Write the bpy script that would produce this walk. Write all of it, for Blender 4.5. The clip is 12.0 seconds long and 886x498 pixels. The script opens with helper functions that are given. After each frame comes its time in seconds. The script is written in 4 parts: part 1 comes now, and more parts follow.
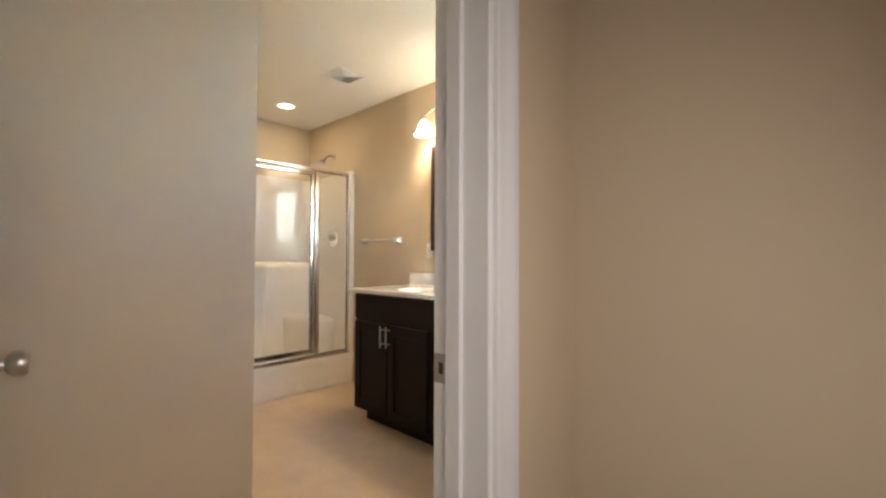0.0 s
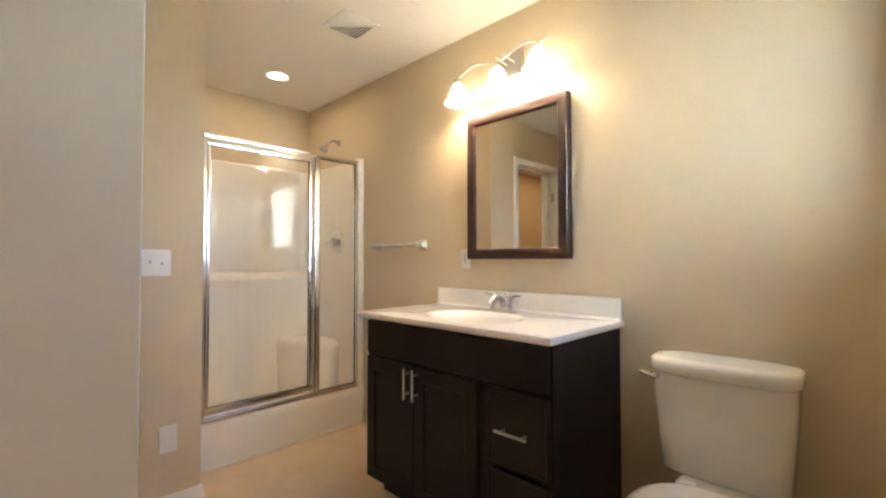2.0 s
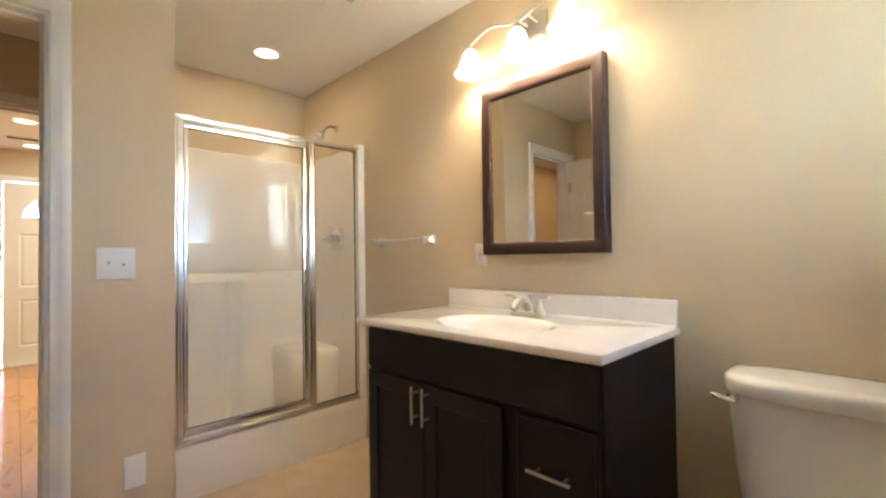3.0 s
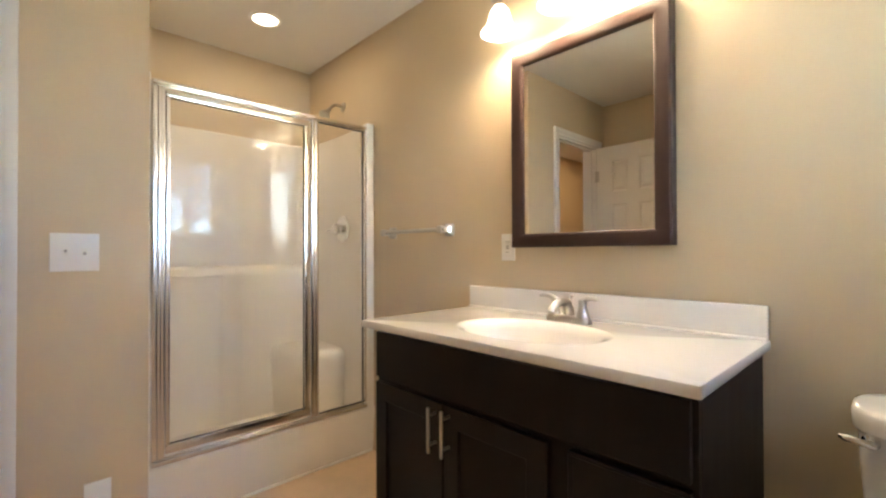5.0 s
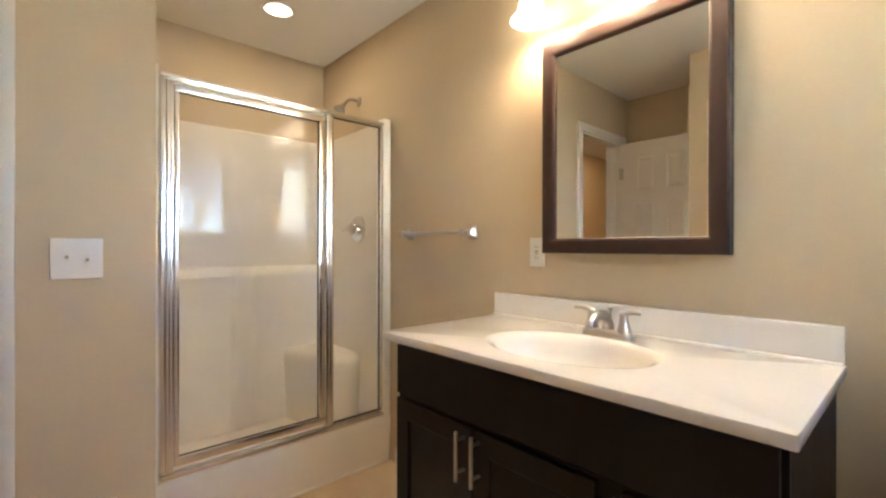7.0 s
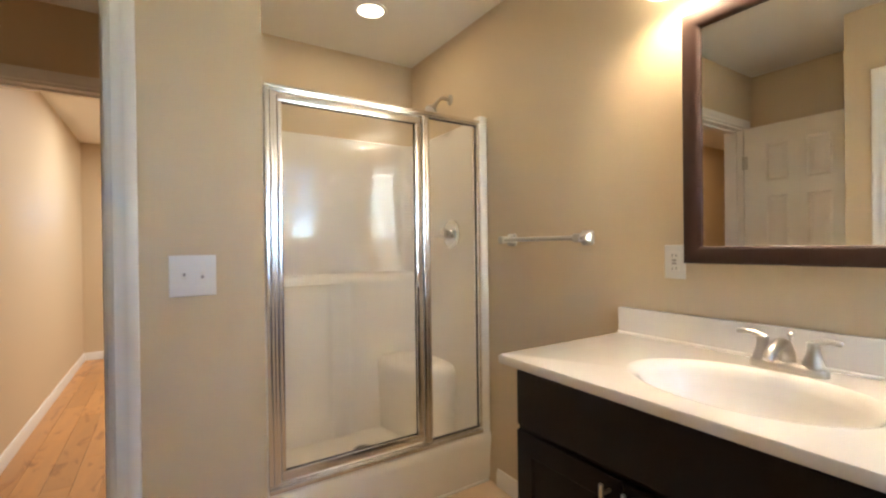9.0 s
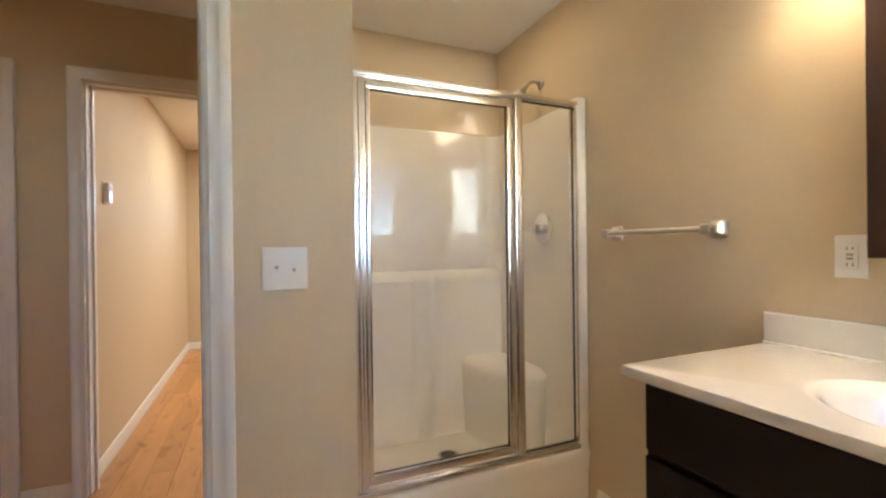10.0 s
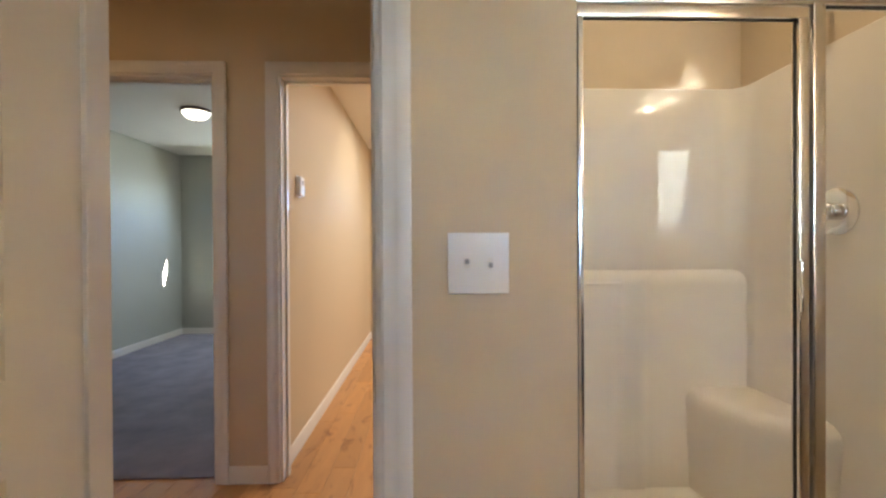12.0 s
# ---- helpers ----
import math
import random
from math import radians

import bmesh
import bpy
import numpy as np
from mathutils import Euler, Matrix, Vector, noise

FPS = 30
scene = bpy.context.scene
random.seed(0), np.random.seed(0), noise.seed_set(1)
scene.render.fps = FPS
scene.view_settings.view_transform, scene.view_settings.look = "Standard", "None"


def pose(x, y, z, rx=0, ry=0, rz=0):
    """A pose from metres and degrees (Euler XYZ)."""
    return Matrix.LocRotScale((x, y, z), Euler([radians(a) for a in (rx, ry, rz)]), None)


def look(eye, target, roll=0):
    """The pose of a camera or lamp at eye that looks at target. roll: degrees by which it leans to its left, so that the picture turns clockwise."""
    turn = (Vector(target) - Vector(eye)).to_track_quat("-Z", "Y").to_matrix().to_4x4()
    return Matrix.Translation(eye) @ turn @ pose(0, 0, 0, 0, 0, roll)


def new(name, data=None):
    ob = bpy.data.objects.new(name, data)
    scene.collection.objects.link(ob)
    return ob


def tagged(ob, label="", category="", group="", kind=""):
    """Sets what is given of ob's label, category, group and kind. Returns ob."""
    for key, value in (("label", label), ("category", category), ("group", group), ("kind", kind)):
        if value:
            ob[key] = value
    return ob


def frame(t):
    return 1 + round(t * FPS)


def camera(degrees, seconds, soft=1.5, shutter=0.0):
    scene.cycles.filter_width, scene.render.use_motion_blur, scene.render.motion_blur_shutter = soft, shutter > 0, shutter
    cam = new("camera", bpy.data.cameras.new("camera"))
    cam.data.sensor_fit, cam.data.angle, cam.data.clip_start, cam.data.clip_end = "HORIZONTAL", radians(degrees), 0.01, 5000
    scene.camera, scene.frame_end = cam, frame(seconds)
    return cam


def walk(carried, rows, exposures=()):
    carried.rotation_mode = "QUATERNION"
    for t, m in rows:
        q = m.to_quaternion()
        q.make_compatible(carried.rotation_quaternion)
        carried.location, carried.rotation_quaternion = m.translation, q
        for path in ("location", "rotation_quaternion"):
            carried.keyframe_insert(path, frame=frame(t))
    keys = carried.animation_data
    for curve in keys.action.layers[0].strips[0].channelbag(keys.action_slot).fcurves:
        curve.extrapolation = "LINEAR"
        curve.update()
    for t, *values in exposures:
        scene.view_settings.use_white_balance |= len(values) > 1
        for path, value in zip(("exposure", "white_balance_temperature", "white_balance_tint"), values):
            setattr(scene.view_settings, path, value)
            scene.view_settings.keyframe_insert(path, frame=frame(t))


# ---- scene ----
cam = camera(91.1, 12.0, soft=2.3)
PATH = [
    (0, (0.128, 0.884, 1.103), (-1.257, 2.326, 1.143), 0.2),
    (0.5, (-0.053, 1.009, 1.145), (-1.433, 2.457, 1.177), 0.3),
    (1, (-0.233, 1.112, 1.153), (-1.618, 2.555, 1.188), 0.1),
    (1.5, (-0.413, 1.221, 1.146), (-1.805, 2.656, 1.193), 0.2),
    (2, (-0.565, 1.333, 1.146), (-1.971, 2.755, 1.198), -0.1),
    (2.5, (-0.705, 1.442, 1.156), (-2.118, 2.856, 1.196), -0.6),
    (3, (-0.811, 1.539, 1.142), (-2.235, 2.943, 1.182), -0.8),
    (5, (-1.059, 1.715, 1.129), (-2.513, 3.088, 1.150), -0.2),
    (5.5, (-1.077, 1.741, 1.140), (-2.526, 3.118, 1.160), -0.1),
    (6, (-1.100, 1.746, 1.147), (-2.549, 3.124, 1.160), 0),
    (6.5, (-1.135, 1.754, 1.148), (-2.597, 3.119, 1.154), 0),
    (7, (-1.181, 1.756, 1.168), (-2.667, 3.095, 1.166), 0.1),
    (9, (-1.390, 1.749, 1.212), (-3.079, 2.821, 1.202), -0.7),
    (9.5, (-1.481, 1.748, 1.203), (-3.243, 2.695, 1.192), -0.7),
    (10, (-1.563, 1.743, 1.189), (-3.403, 2.526, 1.184), -0.7),
    (10.5, (-1.649, 1.752, 1.185), (-3.556, 2.355, 1.179), -0.7),
    (11, (-1.753, 1.753, 1.178), (-3.706, 2.184, 1.170), -0.6),
    (11.5, (-1.860, 1.739, 1.169), (-3.845, 1.987, 1.159), -0.5),
    (12, (-2.003, 1.717, 1.170), (-4.002, 1.778, 1.158), -0.3),
]
walk(cam, [(t, look(eye, target, roll)) for t, eye, target, roll in PATH], [(0, 7.30), (3, 7.25), (6, 7.17), (9, 7.12), (12, 7.06)])

# ---------------------------------------------------------------- light
SUN_EL, SUN_AZ = 38.4, -19.8
world = bpy.data.worlds.new("sky")
scene.world = world
world.use_nodes = True
wn = world.node_tree.nodes
sky = wn.new("ShaderNodeTexSky")
sky.sky_type, sky.sun_disc = "NISHITA", False
sky.air_density, sky.dust_density, sky.ozone_density = 0.7, 0.0, 5.0
sky.sun_elevation, sky.sun_rotation = radians(SUN_EL), radians(SUN_AZ)
world.node_tree.links.new(sky.outputs[0], wn["Background"].inputs[0])
wn["Background"].inputs[1].default_value = 0.043
sun_data = bpy.data.lights.new("sun", "SUN")
sun_data.energy, sun_data.angle, sun_data.color = 2.0, radians(0.5), (1.0, 0.95, 0.88)
sun = new("sun", sun_data)
sun.matrix_world = look((0, 0, 20), (-math.sin(radians(SUN_AZ)) * math.cos(radians(SUN_EL)), -math.cos(radians(SUN_AZ)) * math.cos(radians(SUN_EL)), 20 - math.sin(radians(SUN_EL))))
WARM = (1.0, 0.78, 0.55)
DAY = (0.86, 0.95, 1.0)


def area_lamp(name, at, toward, w, h, watts, colour, spread=180):
    d = bpy.data.lights.new(name, "AREA")
    d.shape, d.size, d.size_y, d.energy, d.color, d.spread = "RECTANGLE", w, h, watts, colour, radians(spread)
    ob = new(name, d)
    ob.matrix_world = look(at, toward)
    return ob


def bulb_lamp(name, at, watts, colour, radius=0.03):
    d = bpy.data.lights.new(name, "POINT")
    d.energy, d.color, d.shadow_soft_size = watts, colour, radius
    ob = new(name, d)
    ob.location = at
    return ob


VANITY_W, CAN_W, LIVING_W, DOME_W, HALL_W = 0.047, 0.023, 0.165, 0.0012, 0.042
for bx_ in (-2.130, -1.868, -1.635):
    bulb_lamp("vanity_bulb", (bx_, 3.035, 2.035), VANITY_W, WARM)
area_lamp("shower_can_lamp", (-3.440, 2.634, 2.397), (-3.440, 2.634, 0), 0.12, 0.12, CAN_W, WARM)
# Added fill for the hall, set clear of the bedroom doorway; no fitting built.
area_lamp("hall_fill_lamp", (-3.55, -0.6, 2.397), (-3.55, -0.6, 0), 0.12, 0.12, HALL_W, (1.0, 0.68, 0.38))
# The second and third spots are unseen, added to light the living room.
for lx, ly, share in ((-6.16, 1.6, 0.5), (-7.0, 2.6, 1.2), (-5.2, 2.6, 1.3)):
    area_lamp("living_can_fill_lamp", (lx, ly, 2.397), (lx, ly, 0), 0.12, 0.12, LIVING_W * share, (0.98, 0.96, 0.92))
# Added fill light on the closed back wall; no window is built there.
area_lamp("entry_fill_light", (0.472, 0.95, 0.95), (-0.4, 0.95, 0.55), 0.78, 1.10, 0.082, (0.95, 0.90, 0.93))
area_lamp("bedroom_window_light", (-7.955, -0.48, 1.82), (-6.5, -0.40, 0.7), 0.40, 0.34, 0.17, (0.78, 0.90, 1.0))
area_lamp("dome_lamp", (-5.98, -0.376, 2.255), (-5.98, -0.376, 0), 0.2, 0.2, DOME_W, WARM)


# ---------------------------------------------------------------- materials
def material(name, colour, rough=0.5, metal=0.0, tone=0.06, scale=6.0, fine=120.0, bump=0.02, coat=0.0, spec=0.5, per_object=0.0, stretch=(1, 1, 1), dark=None):
    m = bpy.data.materials.new(name)
    m.use_nodes = True
    nt = m.node_tree
    p = nt.nodes["Principled BSDF"]
    tc = nt.nodes.new("ShaderNodeTexCoord")
    mp = nt.nodes.new("ShaderNodeMapping")
    mp.inputs["Scale"].default_value = stretch
    nt.links.new(tc.outputs["Object"], mp.inputs[0])
    n1 = nt.nodes.new("ShaderNodeTexNoise")
    n1.inputs["Scale"].default_value, n1.inputs["Detail"].default_value = scale, 5
    n2 = nt.nodes.new("ShaderNodeTexNoise")
    n2.inputs["Scale"].default_value, n2.inputs["Detail"].default_value = fine, 3
    nt.links.new(mp.outputs[0], n1.inputs[0])
    nt.links.new(mp.outputs[0], n2.inputs[0])
    mix = nt.nodes.new("ShaderNodeMix")
    mix.data_type = "RGBA"
    lo = dark or tuple(c * (1 - 2 * tone) for c in colour)
    hi = tuple(min(1, c * (1 + tone)) for c in colour)
    mix.inputs["A"].default_value = (*lo, 1)
    mix.inputs["B"].default_value = (*hi, 1)
    mm = nt.nodes.new("ShaderNodeMath")
    mm.operation = "MULTIPLY_ADD"
    mm.inputs[1].default_value = 0.25
    nt.links.new(n2.outputs[0], mm.inputs[0])
    sc = nt.nodes.new("ShaderNodeMath")
    sc.operation = "MULTIPLY"
    sc.inputs[1].default_value = 0.95
    nt.links.new(n1.outputs[0], sc.inputs[0])
    nt.links.new(sc.outputs[0], mm.inputs[2])
    nt.links.new(mm.outputs[0], mix.inputs["Factor"])
    out = mix.outputs["Result"]
    if per_object:
        oi = nt.nodes.new("ShaderNodeObjectInfo")
        hs = nt.nodes.new("ShaderNodeHueSaturation")
        r = nt.nodes.new("ShaderNodeMapRange")
        r.inputs["To Min"].default_value, r.inputs["To Max"].default_value = 1 - per_object, 1 + per_object * 0.7
        nt.links.new(oi.outputs["Random"], r.inputs[0])
        nt.links.new(r.outputs[0], hs.inputs["Value"])
        nt.links.new(out, hs.inputs["Color"])
        out = hs.outputs[0]
    nt.links.new(out, p.inputs["Base Color"])
    rr = nt.nodes.new("ShaderNodeMapRange")
    rr.inputs["To Min"].default_value, rr.inputs["To Max"].default_value = max(0.0, rough - 0.06), min(1.0, rough + 0.06)
    nt.links.new(n1.outputs[0], rr.inputs[0])
    nt.links.new(rr.outputs[0], p.inputs["Roughness"])
    p.inputs["Metallic"].default_value = metal
    p.inputs["Coat Weight"].default_value = coat
    p.inputs["Specular IOR Level"].default_value = spec
    if bump:
        b = nt.nodes.new("ShaderNodeBump")
        b.inputs["Strength"].default_value, b.inputs["Distance"].default_value = bump, 0.004
        nt.links.new(n2.outputs[0], b.inputs["Height"])
        nt.links.new(b.outputs[0], p.inputs["Normal"])
    return m


def glowing(name, colour, strength):
    m = bpy.data.materials.new(name)
    m.use_nodes = True
    p = m.node_tree.nodes["Principled BSDF"]
    p.inputs["Base Color"].default_value = (0.85, 0.82, 0.75, 1)
    p.inputs["Emission Color"].default_value = (*colour, 1)
    p.inputs["Emission Strength"].default_value = strength
    p.inputs["Roughness"].default_value = 0.3
    return m


def clear_glass(name, colour=(1, 1, 1), rough=0.0, ior=1.45):
    m = bpy.data.materials.new(name)
    m.use_nodes = True
    p = m.node_tree.nodes["Principled BSDF"]
    p.inputs["Base Color"].default_value = (*colour, 1)
    p.inputs["Transmission Weight"].default_value = 1
    p.inputs["Roughness"].default_value = rough
    p.inputs["IOR"].default_value = ior
    return m


def add_knots(m):
    """Irregular dark figure and knots of a rustic oak board, over its grain."""
    nt = m.node_tree
    p = nt.nodes["Principled BSDF"]
    base = p.inputs["Base Color"].links[0].from_socket
    tc = nt.nodes.new("ShaderNodeTexCoord")
    oi = nt.nodes.new("ShaderNodeObjectInfo")
    shift = nt.nodes.new("ShaderNodeVectorMath")
    nt.links.new(oi.outputs["Location"], shift.inputs[0])
    nt.links.new(tc.outputs["Object"], shift.inputs[1])
    mp = nt.nodes.new("ShaderNodeMapping")
    mp.inputs["Scale"].default_value = (2.2, 7.0, 1.0)
    nt.links.new(shift.outputs[0], mp.inputs[0])
    n = nt.nodes.new("ShaderNodeTexNoise")
    n.inputs["Scale"].default_value, n.inputs["Detail"].default_value, n.inputs["Distortion"].default_value = 1.6, 4, 1.4
    nt.links.new(mp.outputs[0], n.inputs[0])
    r = nt.nodes.new("ShaderNodeMapRange")
    r.inputs["From Min"].default_value, r.inputs["From Max"].default_value = 0.56, 0.76
    nt.links.new(n.outputs[0], r.inputs[0])
    mix = nt.nodes.new("ShaderNodeMix")
    mix.data_type = "RGBA"
    mix.inputs["B"].default_value = (0.24, 0.085, 0.025, 1)
    nt.links.new(r.outputs[0], mix.inputs["Factor"])
    nt.links.new(base, mix.inputs["A"])
    nt.links.new(mix.outputs["Result"], p.inputs["Base Color"])


PAINT = material("wall_paint_tan", (0.626, 0.505, 0.342), 0.62, tone=0.025, scale=1.3, fine=260, bump=0.05, spec=0.3)
BEDPAINT = material("wall_paint_grey_green", (0.46, 0.47, 0.42), 0.62, tone=0.025, scale=1.3, fine=260, bump=0.05, spec=0.3)
CEILING = material("ceiling_paint_white", (0.83, 0.80, 0.74), 0.8, tone=0.02, scale=1.5, fine=180, bump=0.08, spec=0.2)
TRIM = material("trim_paint_white", (0.78, 0.75, 0.70), 0.32, tone=0.02, scale=5, fine=90, bump=0.015)
DOORWHITE = material("door_paint_white", (0.78, 0.75, 0.69), 0.36, tone=0.02, scale=4, fine=150, bump=0.03)
VINYL = material("bath_floor_vinyl", (0.67, 0.50, 0.335), 0.42, tone=0.10, scale=9, fine=70, bump=0.03)
OAK = material("oak_plank", (0.56, 0.27, 0.095), 0.32, tone=0.15, scale=3.2, fine=30, bump=0.02, per_object=0.13, stretch=(1.0, 6, 6), coat=0.25)
add_knots(OAK)
SEAM = material("plank_underlay", (0.10, 0.05, 0.025), 0.8)
CARPET = material("carpet_grey", (0.27, 0.255, 0.31), 1.0, tone=0.24, scale=4.5, fine=420, bump=0.6, spec=0.05)
ESPRESSO = material("espresso_wood", (0.012, 0.0064, 0.0052), 0.42, tone=0.25, scale=3, fine=40, bump=0.012, stretch=(8, 8, 1), spec=0.22)
MIRRORWOOD = material("mahogany_frame", (0.042, 0.016, 0.010), 0.46, tone=0.25, scale=4, fine=60, bump=0.015, coat=0.04)
MARBLE = material("cultured_marble_white", (0.80, 0.765, 0.715), 0.16, tone=0.015, scale=3, fine=40, bump=0.0, coat=0.3)
PORCELAIN = material("porcelain_white", (0.80, 0.775, 0.73), 0.10, tone=0.01, scale=3, fine=40, bump=0.0, coat=0.4)
FIBREGLASS = material("fibreglass_white", (0.85, 0.80, 0.71), 0.31, tone=0.015, scale=2, fine=30, bump=0.0, spec=0.35)
CHROME = material("chrome", (0.80, 0.79, 0.77), 0.10, metal=1.0, tone=0.02, scale=8, fine=60, bump=0.0)
NICKEL = material("brushed_nickel", (0.54, 0.51, 0.46), 0.35, metal=1.0, tone=0.05, scale=12, fine=200, bump=0.008)
ALUMINIUM = material("polished_aluminium", (0.84, 0.82, 0.79), 0.25, metal=1.0, tone=0.01, scale=3, fine=60, bump=0.006, stretch=(1, 1, 0.2))
RUBBER = material("dark_gasket", (0.03, 0.025, 0.02), 0.6)
PLASTIC = material("white_plastic", (0.80, 0.78, 0.75), 0.30, tone=0.01, scale=5, fine=60, bump=0.0)
GREY = material("grey_plastic", (0.35, 0.33, 0.31), 0.4, tone=0.02)
CAULK = material("caulk_white", (0.78, 0.75, 0.69), 0.5)
GLASS = clear_glass("shower_glass", (0.985, 0.985, 0.975), ior=1.23)
PANE = clear_glass("window_glass", (1, 1, 1))
SILVER = bpy.data.materials.new("mirror_silver")
SILVER.use_nodes = True
SILVER.node_tree.nodes["Principled BSDF"].inputs["Base Color"].default_value = (0.90, 0.90, 0.88, 1)
SILVER.node_tree.nodes["Principled BSDF"].inputs["Metallic"].default_value = 1
SILVER.node_tree.nodes["Principled BSDF"].inputs["Roughness"].default_value = 0.0
SHADEGLOW = glowing("frosted_shade_lit", (1.0, 0.86, 0.64), 0.095)
CANGLOW = glowing("can_lens_lit", (1.0, 0.88, 0.66), 0.042)
DOMEGLOW = glowing("dome_glass_lit", (1.0, 0.90, 0.72), 0.029)
BARK = material("bark", (0.06, 0.046, 0.036), 0.9, tone=0.2, scale=8, fine=50, bump=0.4)
LAWN = material("lawn", (0.15, 0.145, 0.08), 1.0, tone=0.25, scale=0.8, fine=30, bump=0.3)
SIDING = material("outer_siding", (0.40, 0.46, 0.45), 0.6, tone=0.05)


# ---------------------------------------------------------------- builders
def part(name, bm, mat, parent, label=""):
    bm.normal_update()
    me = bpy.data.meshes.new(name)
    bm.to_mesh(me)
    bm.free()
    me.materials.append(mat)
    ob = new(name, me)
    if parent is not None:
        ob.parent = parent
        ob.matrix_parent_inverse = parent_inverse[parent.name] if parent.name in parent_inverse else Matrix.Identity(4)
        parent_inverse[ob.name] = Matrix.Identity(4)
    if label:
        ob["label"] = label
    return ob


parent_inverse = {}


def thing(name, at, label, category, group="", kind=""):
    ob = new(name)
    ob.empty_display_size = 0.05
    ob.location = at
    parent_inverse[ob.name] = Matrix.Translation(at).inverted()
    return tagged(ob, label, category, group, kind)


def setting(name, bm, mat, label, category):
    ob = part(name, bm, mat, None)
    return tagged(ob, label, category, "", "structure")


def smooth(ob, angle=40):
    for f in ob.data.polygons:
        f.use_smooth = True
    ob.data.set_sharp_from_angle(angle=radians(angle))
    return ob


def box(x0, x1, y0, y1, z0, z1, bevel=0.0, segs=2, bm=None):
    own = bmesh.new()
    vs = [own.verts.new((x, y, z)) for x in (x0, x1) for y in (y0, y1) for z in (z0, z1)]
    for a, b, c, d in ((0, 1, 3, 2), (4, 6, 7, 5), (0, 4, 5, 1), (2, 3, 7, 6), (0, 2, 6, 4), (1, 5, 7, 3)):
        own.faces.new((vs[a], vs[b], vs[c], vs[d]))
    if bevel:
        bmesh.ops.bevel(own, geom=own.edges[:], offset=bevel, segments=segs, affect="EDGES", profile=0.6)
    return own if bm is None else merge(bm, own)


def merge(bm, own):
    me = bpy.data.meshes.new("tmp")
    own.to_mesh(me)
    own.free()
    bm.from_mesh(me)
    bpy.data.meshes.remove(me)
    return bm


def rings_to_mesh(rings, cap0=True, cap1=True, closed=True, bm=None):
    bm = bm or bmesh.new()
    rows = [[bm.verts.new(p) for p in r] for r in rings]
    n = len(rows[0])
    for a, b in zip(rows, rows[1:]):
        for i in range(n if closed else n - 1):
            j = (i + 1) % n
            bm.faces.new((a[i], a[j], b[j], b[i]))
    if cap0:
        bm.faces.new(rows[0][::-1])
    if cap1:
        bm.faces.new(rows[-1])
    return bm


def tube(points, radius, n=12, bm=None, caps=True):
    pts = [Vector(p) for p in points]
    radii = radius if isinstance(radius, (list, tuple)) else [radius] * len(pts)
    rings, ref = [], None
    for i, p in enumerate(pts):
        d = (pts[min(i + 1, len(pts) - 1)] - pts[max(i - 1, 0)]).normalized()
        if ref is None:
            ref = d.orthogonal().normalized()
        ref = (ref - d * ref.dot(d)).normalized()
        s = d.cross(ref)
        rings.append([p + (ref * math.cos(a) + s * math.sin(a)) * radii[i] for a in (2 * math.pi * k / n for k in range(n))])
    return rings_to_mesh(rings, caps, caps, bm=bm)


def lathe(base, axis, profile, n=28, bm=None, cap0=True, cap1=True):
    """profile: (distance along the axis, radius)"""
    ax = Vector(axis).normalized()
    u = ax.orthogonal().normalized()
    v = ax.cross(u)
    rings = [[Vector(base) + ax * h + (u * math.cos(a) + v * math.sin(a)) * r for a in (2 * math.pi * k / n for k in range(n))] for h, r in profile]
    return rings_to_mesh(rings, cap0, cap1, bm=bm)


def loft(sections, n=48, cap0=True, cap1=True, bm=None):
    """sections: (z, cx, cy, rx, ry front, ry back, power); front is towards -y"""
    rings = []
    for z, cx, cy, rx, rf, rb, pw in sections:
        ring = []
        for k in range(n):
            a = 2 * math.pi * k / n
            c, s = math.cos(a), math.sin(a)
            ry = rb if s > 0 else rf
            ring.append((cx + rx * math.copysign(abs(c) ** (2 / pw), c), cy + ry * math.copysign(abs(s) ** (2 / pw), s), z))
        rings.append(ring)
    return rings_to_mesh(rings, cap0, cap1, bm=bm)


def wall_mesh(axis, p0, p1, a0, a1, z0, z1, holes=()):
    """A wall of thickness p0..p1 across `axis`, from a0 to a1 along it, with holes (a0, a1, z0, z1)."""
    bm = bmesh.new()
    cuts = sorted({a0, a1, *[h[0] for h in holes], *[h[1] for h in holes]})
    for c0, c1 in zip(cuts, cuts[1:]):
        spans = [(z0, z1)]
        for h in holes:
            if h[0] <= c0 and c1 <= h[1]:
                nxt = []
                for s0, s1 in spans:
                    if h[2] > s0:
                        nxt.append((s0, min(h[2], s1)))
                    if h[3] < s1:
                        nxt.append((max(h[3], s0), s1))
                spans = nxt
        for s0, s1 in spans:
            if axis == "x":
                box(p0, p1, c0, c1, s0, s1, bm=bm)
            else:
                box(c0, c1, p0, p1, s0, s1, bm=bm)
    bmesh.ops.remove_doubles(bm, verts=bm.verts[:], dist=0.0004)
    inner = [f for f in bm.faces if sum(1 for g in bm.faces if g is not f and (g.calc_center_median() - f.calc_center_median()).length < 0.0005)]
    bmesh.ops.delete(bm, geom=inner, context="FACES_ONLY")
    return bm


CASING = [(0.0, 0.0), (0.0, 0.010), (0.006, 0.013), (0.012, 0.011), (0.030, 0.013), (0.036, 0.017), (0.050, 0.018), (0.058, 0.016), (0.060, 0.012), (0.060, 0.0)]


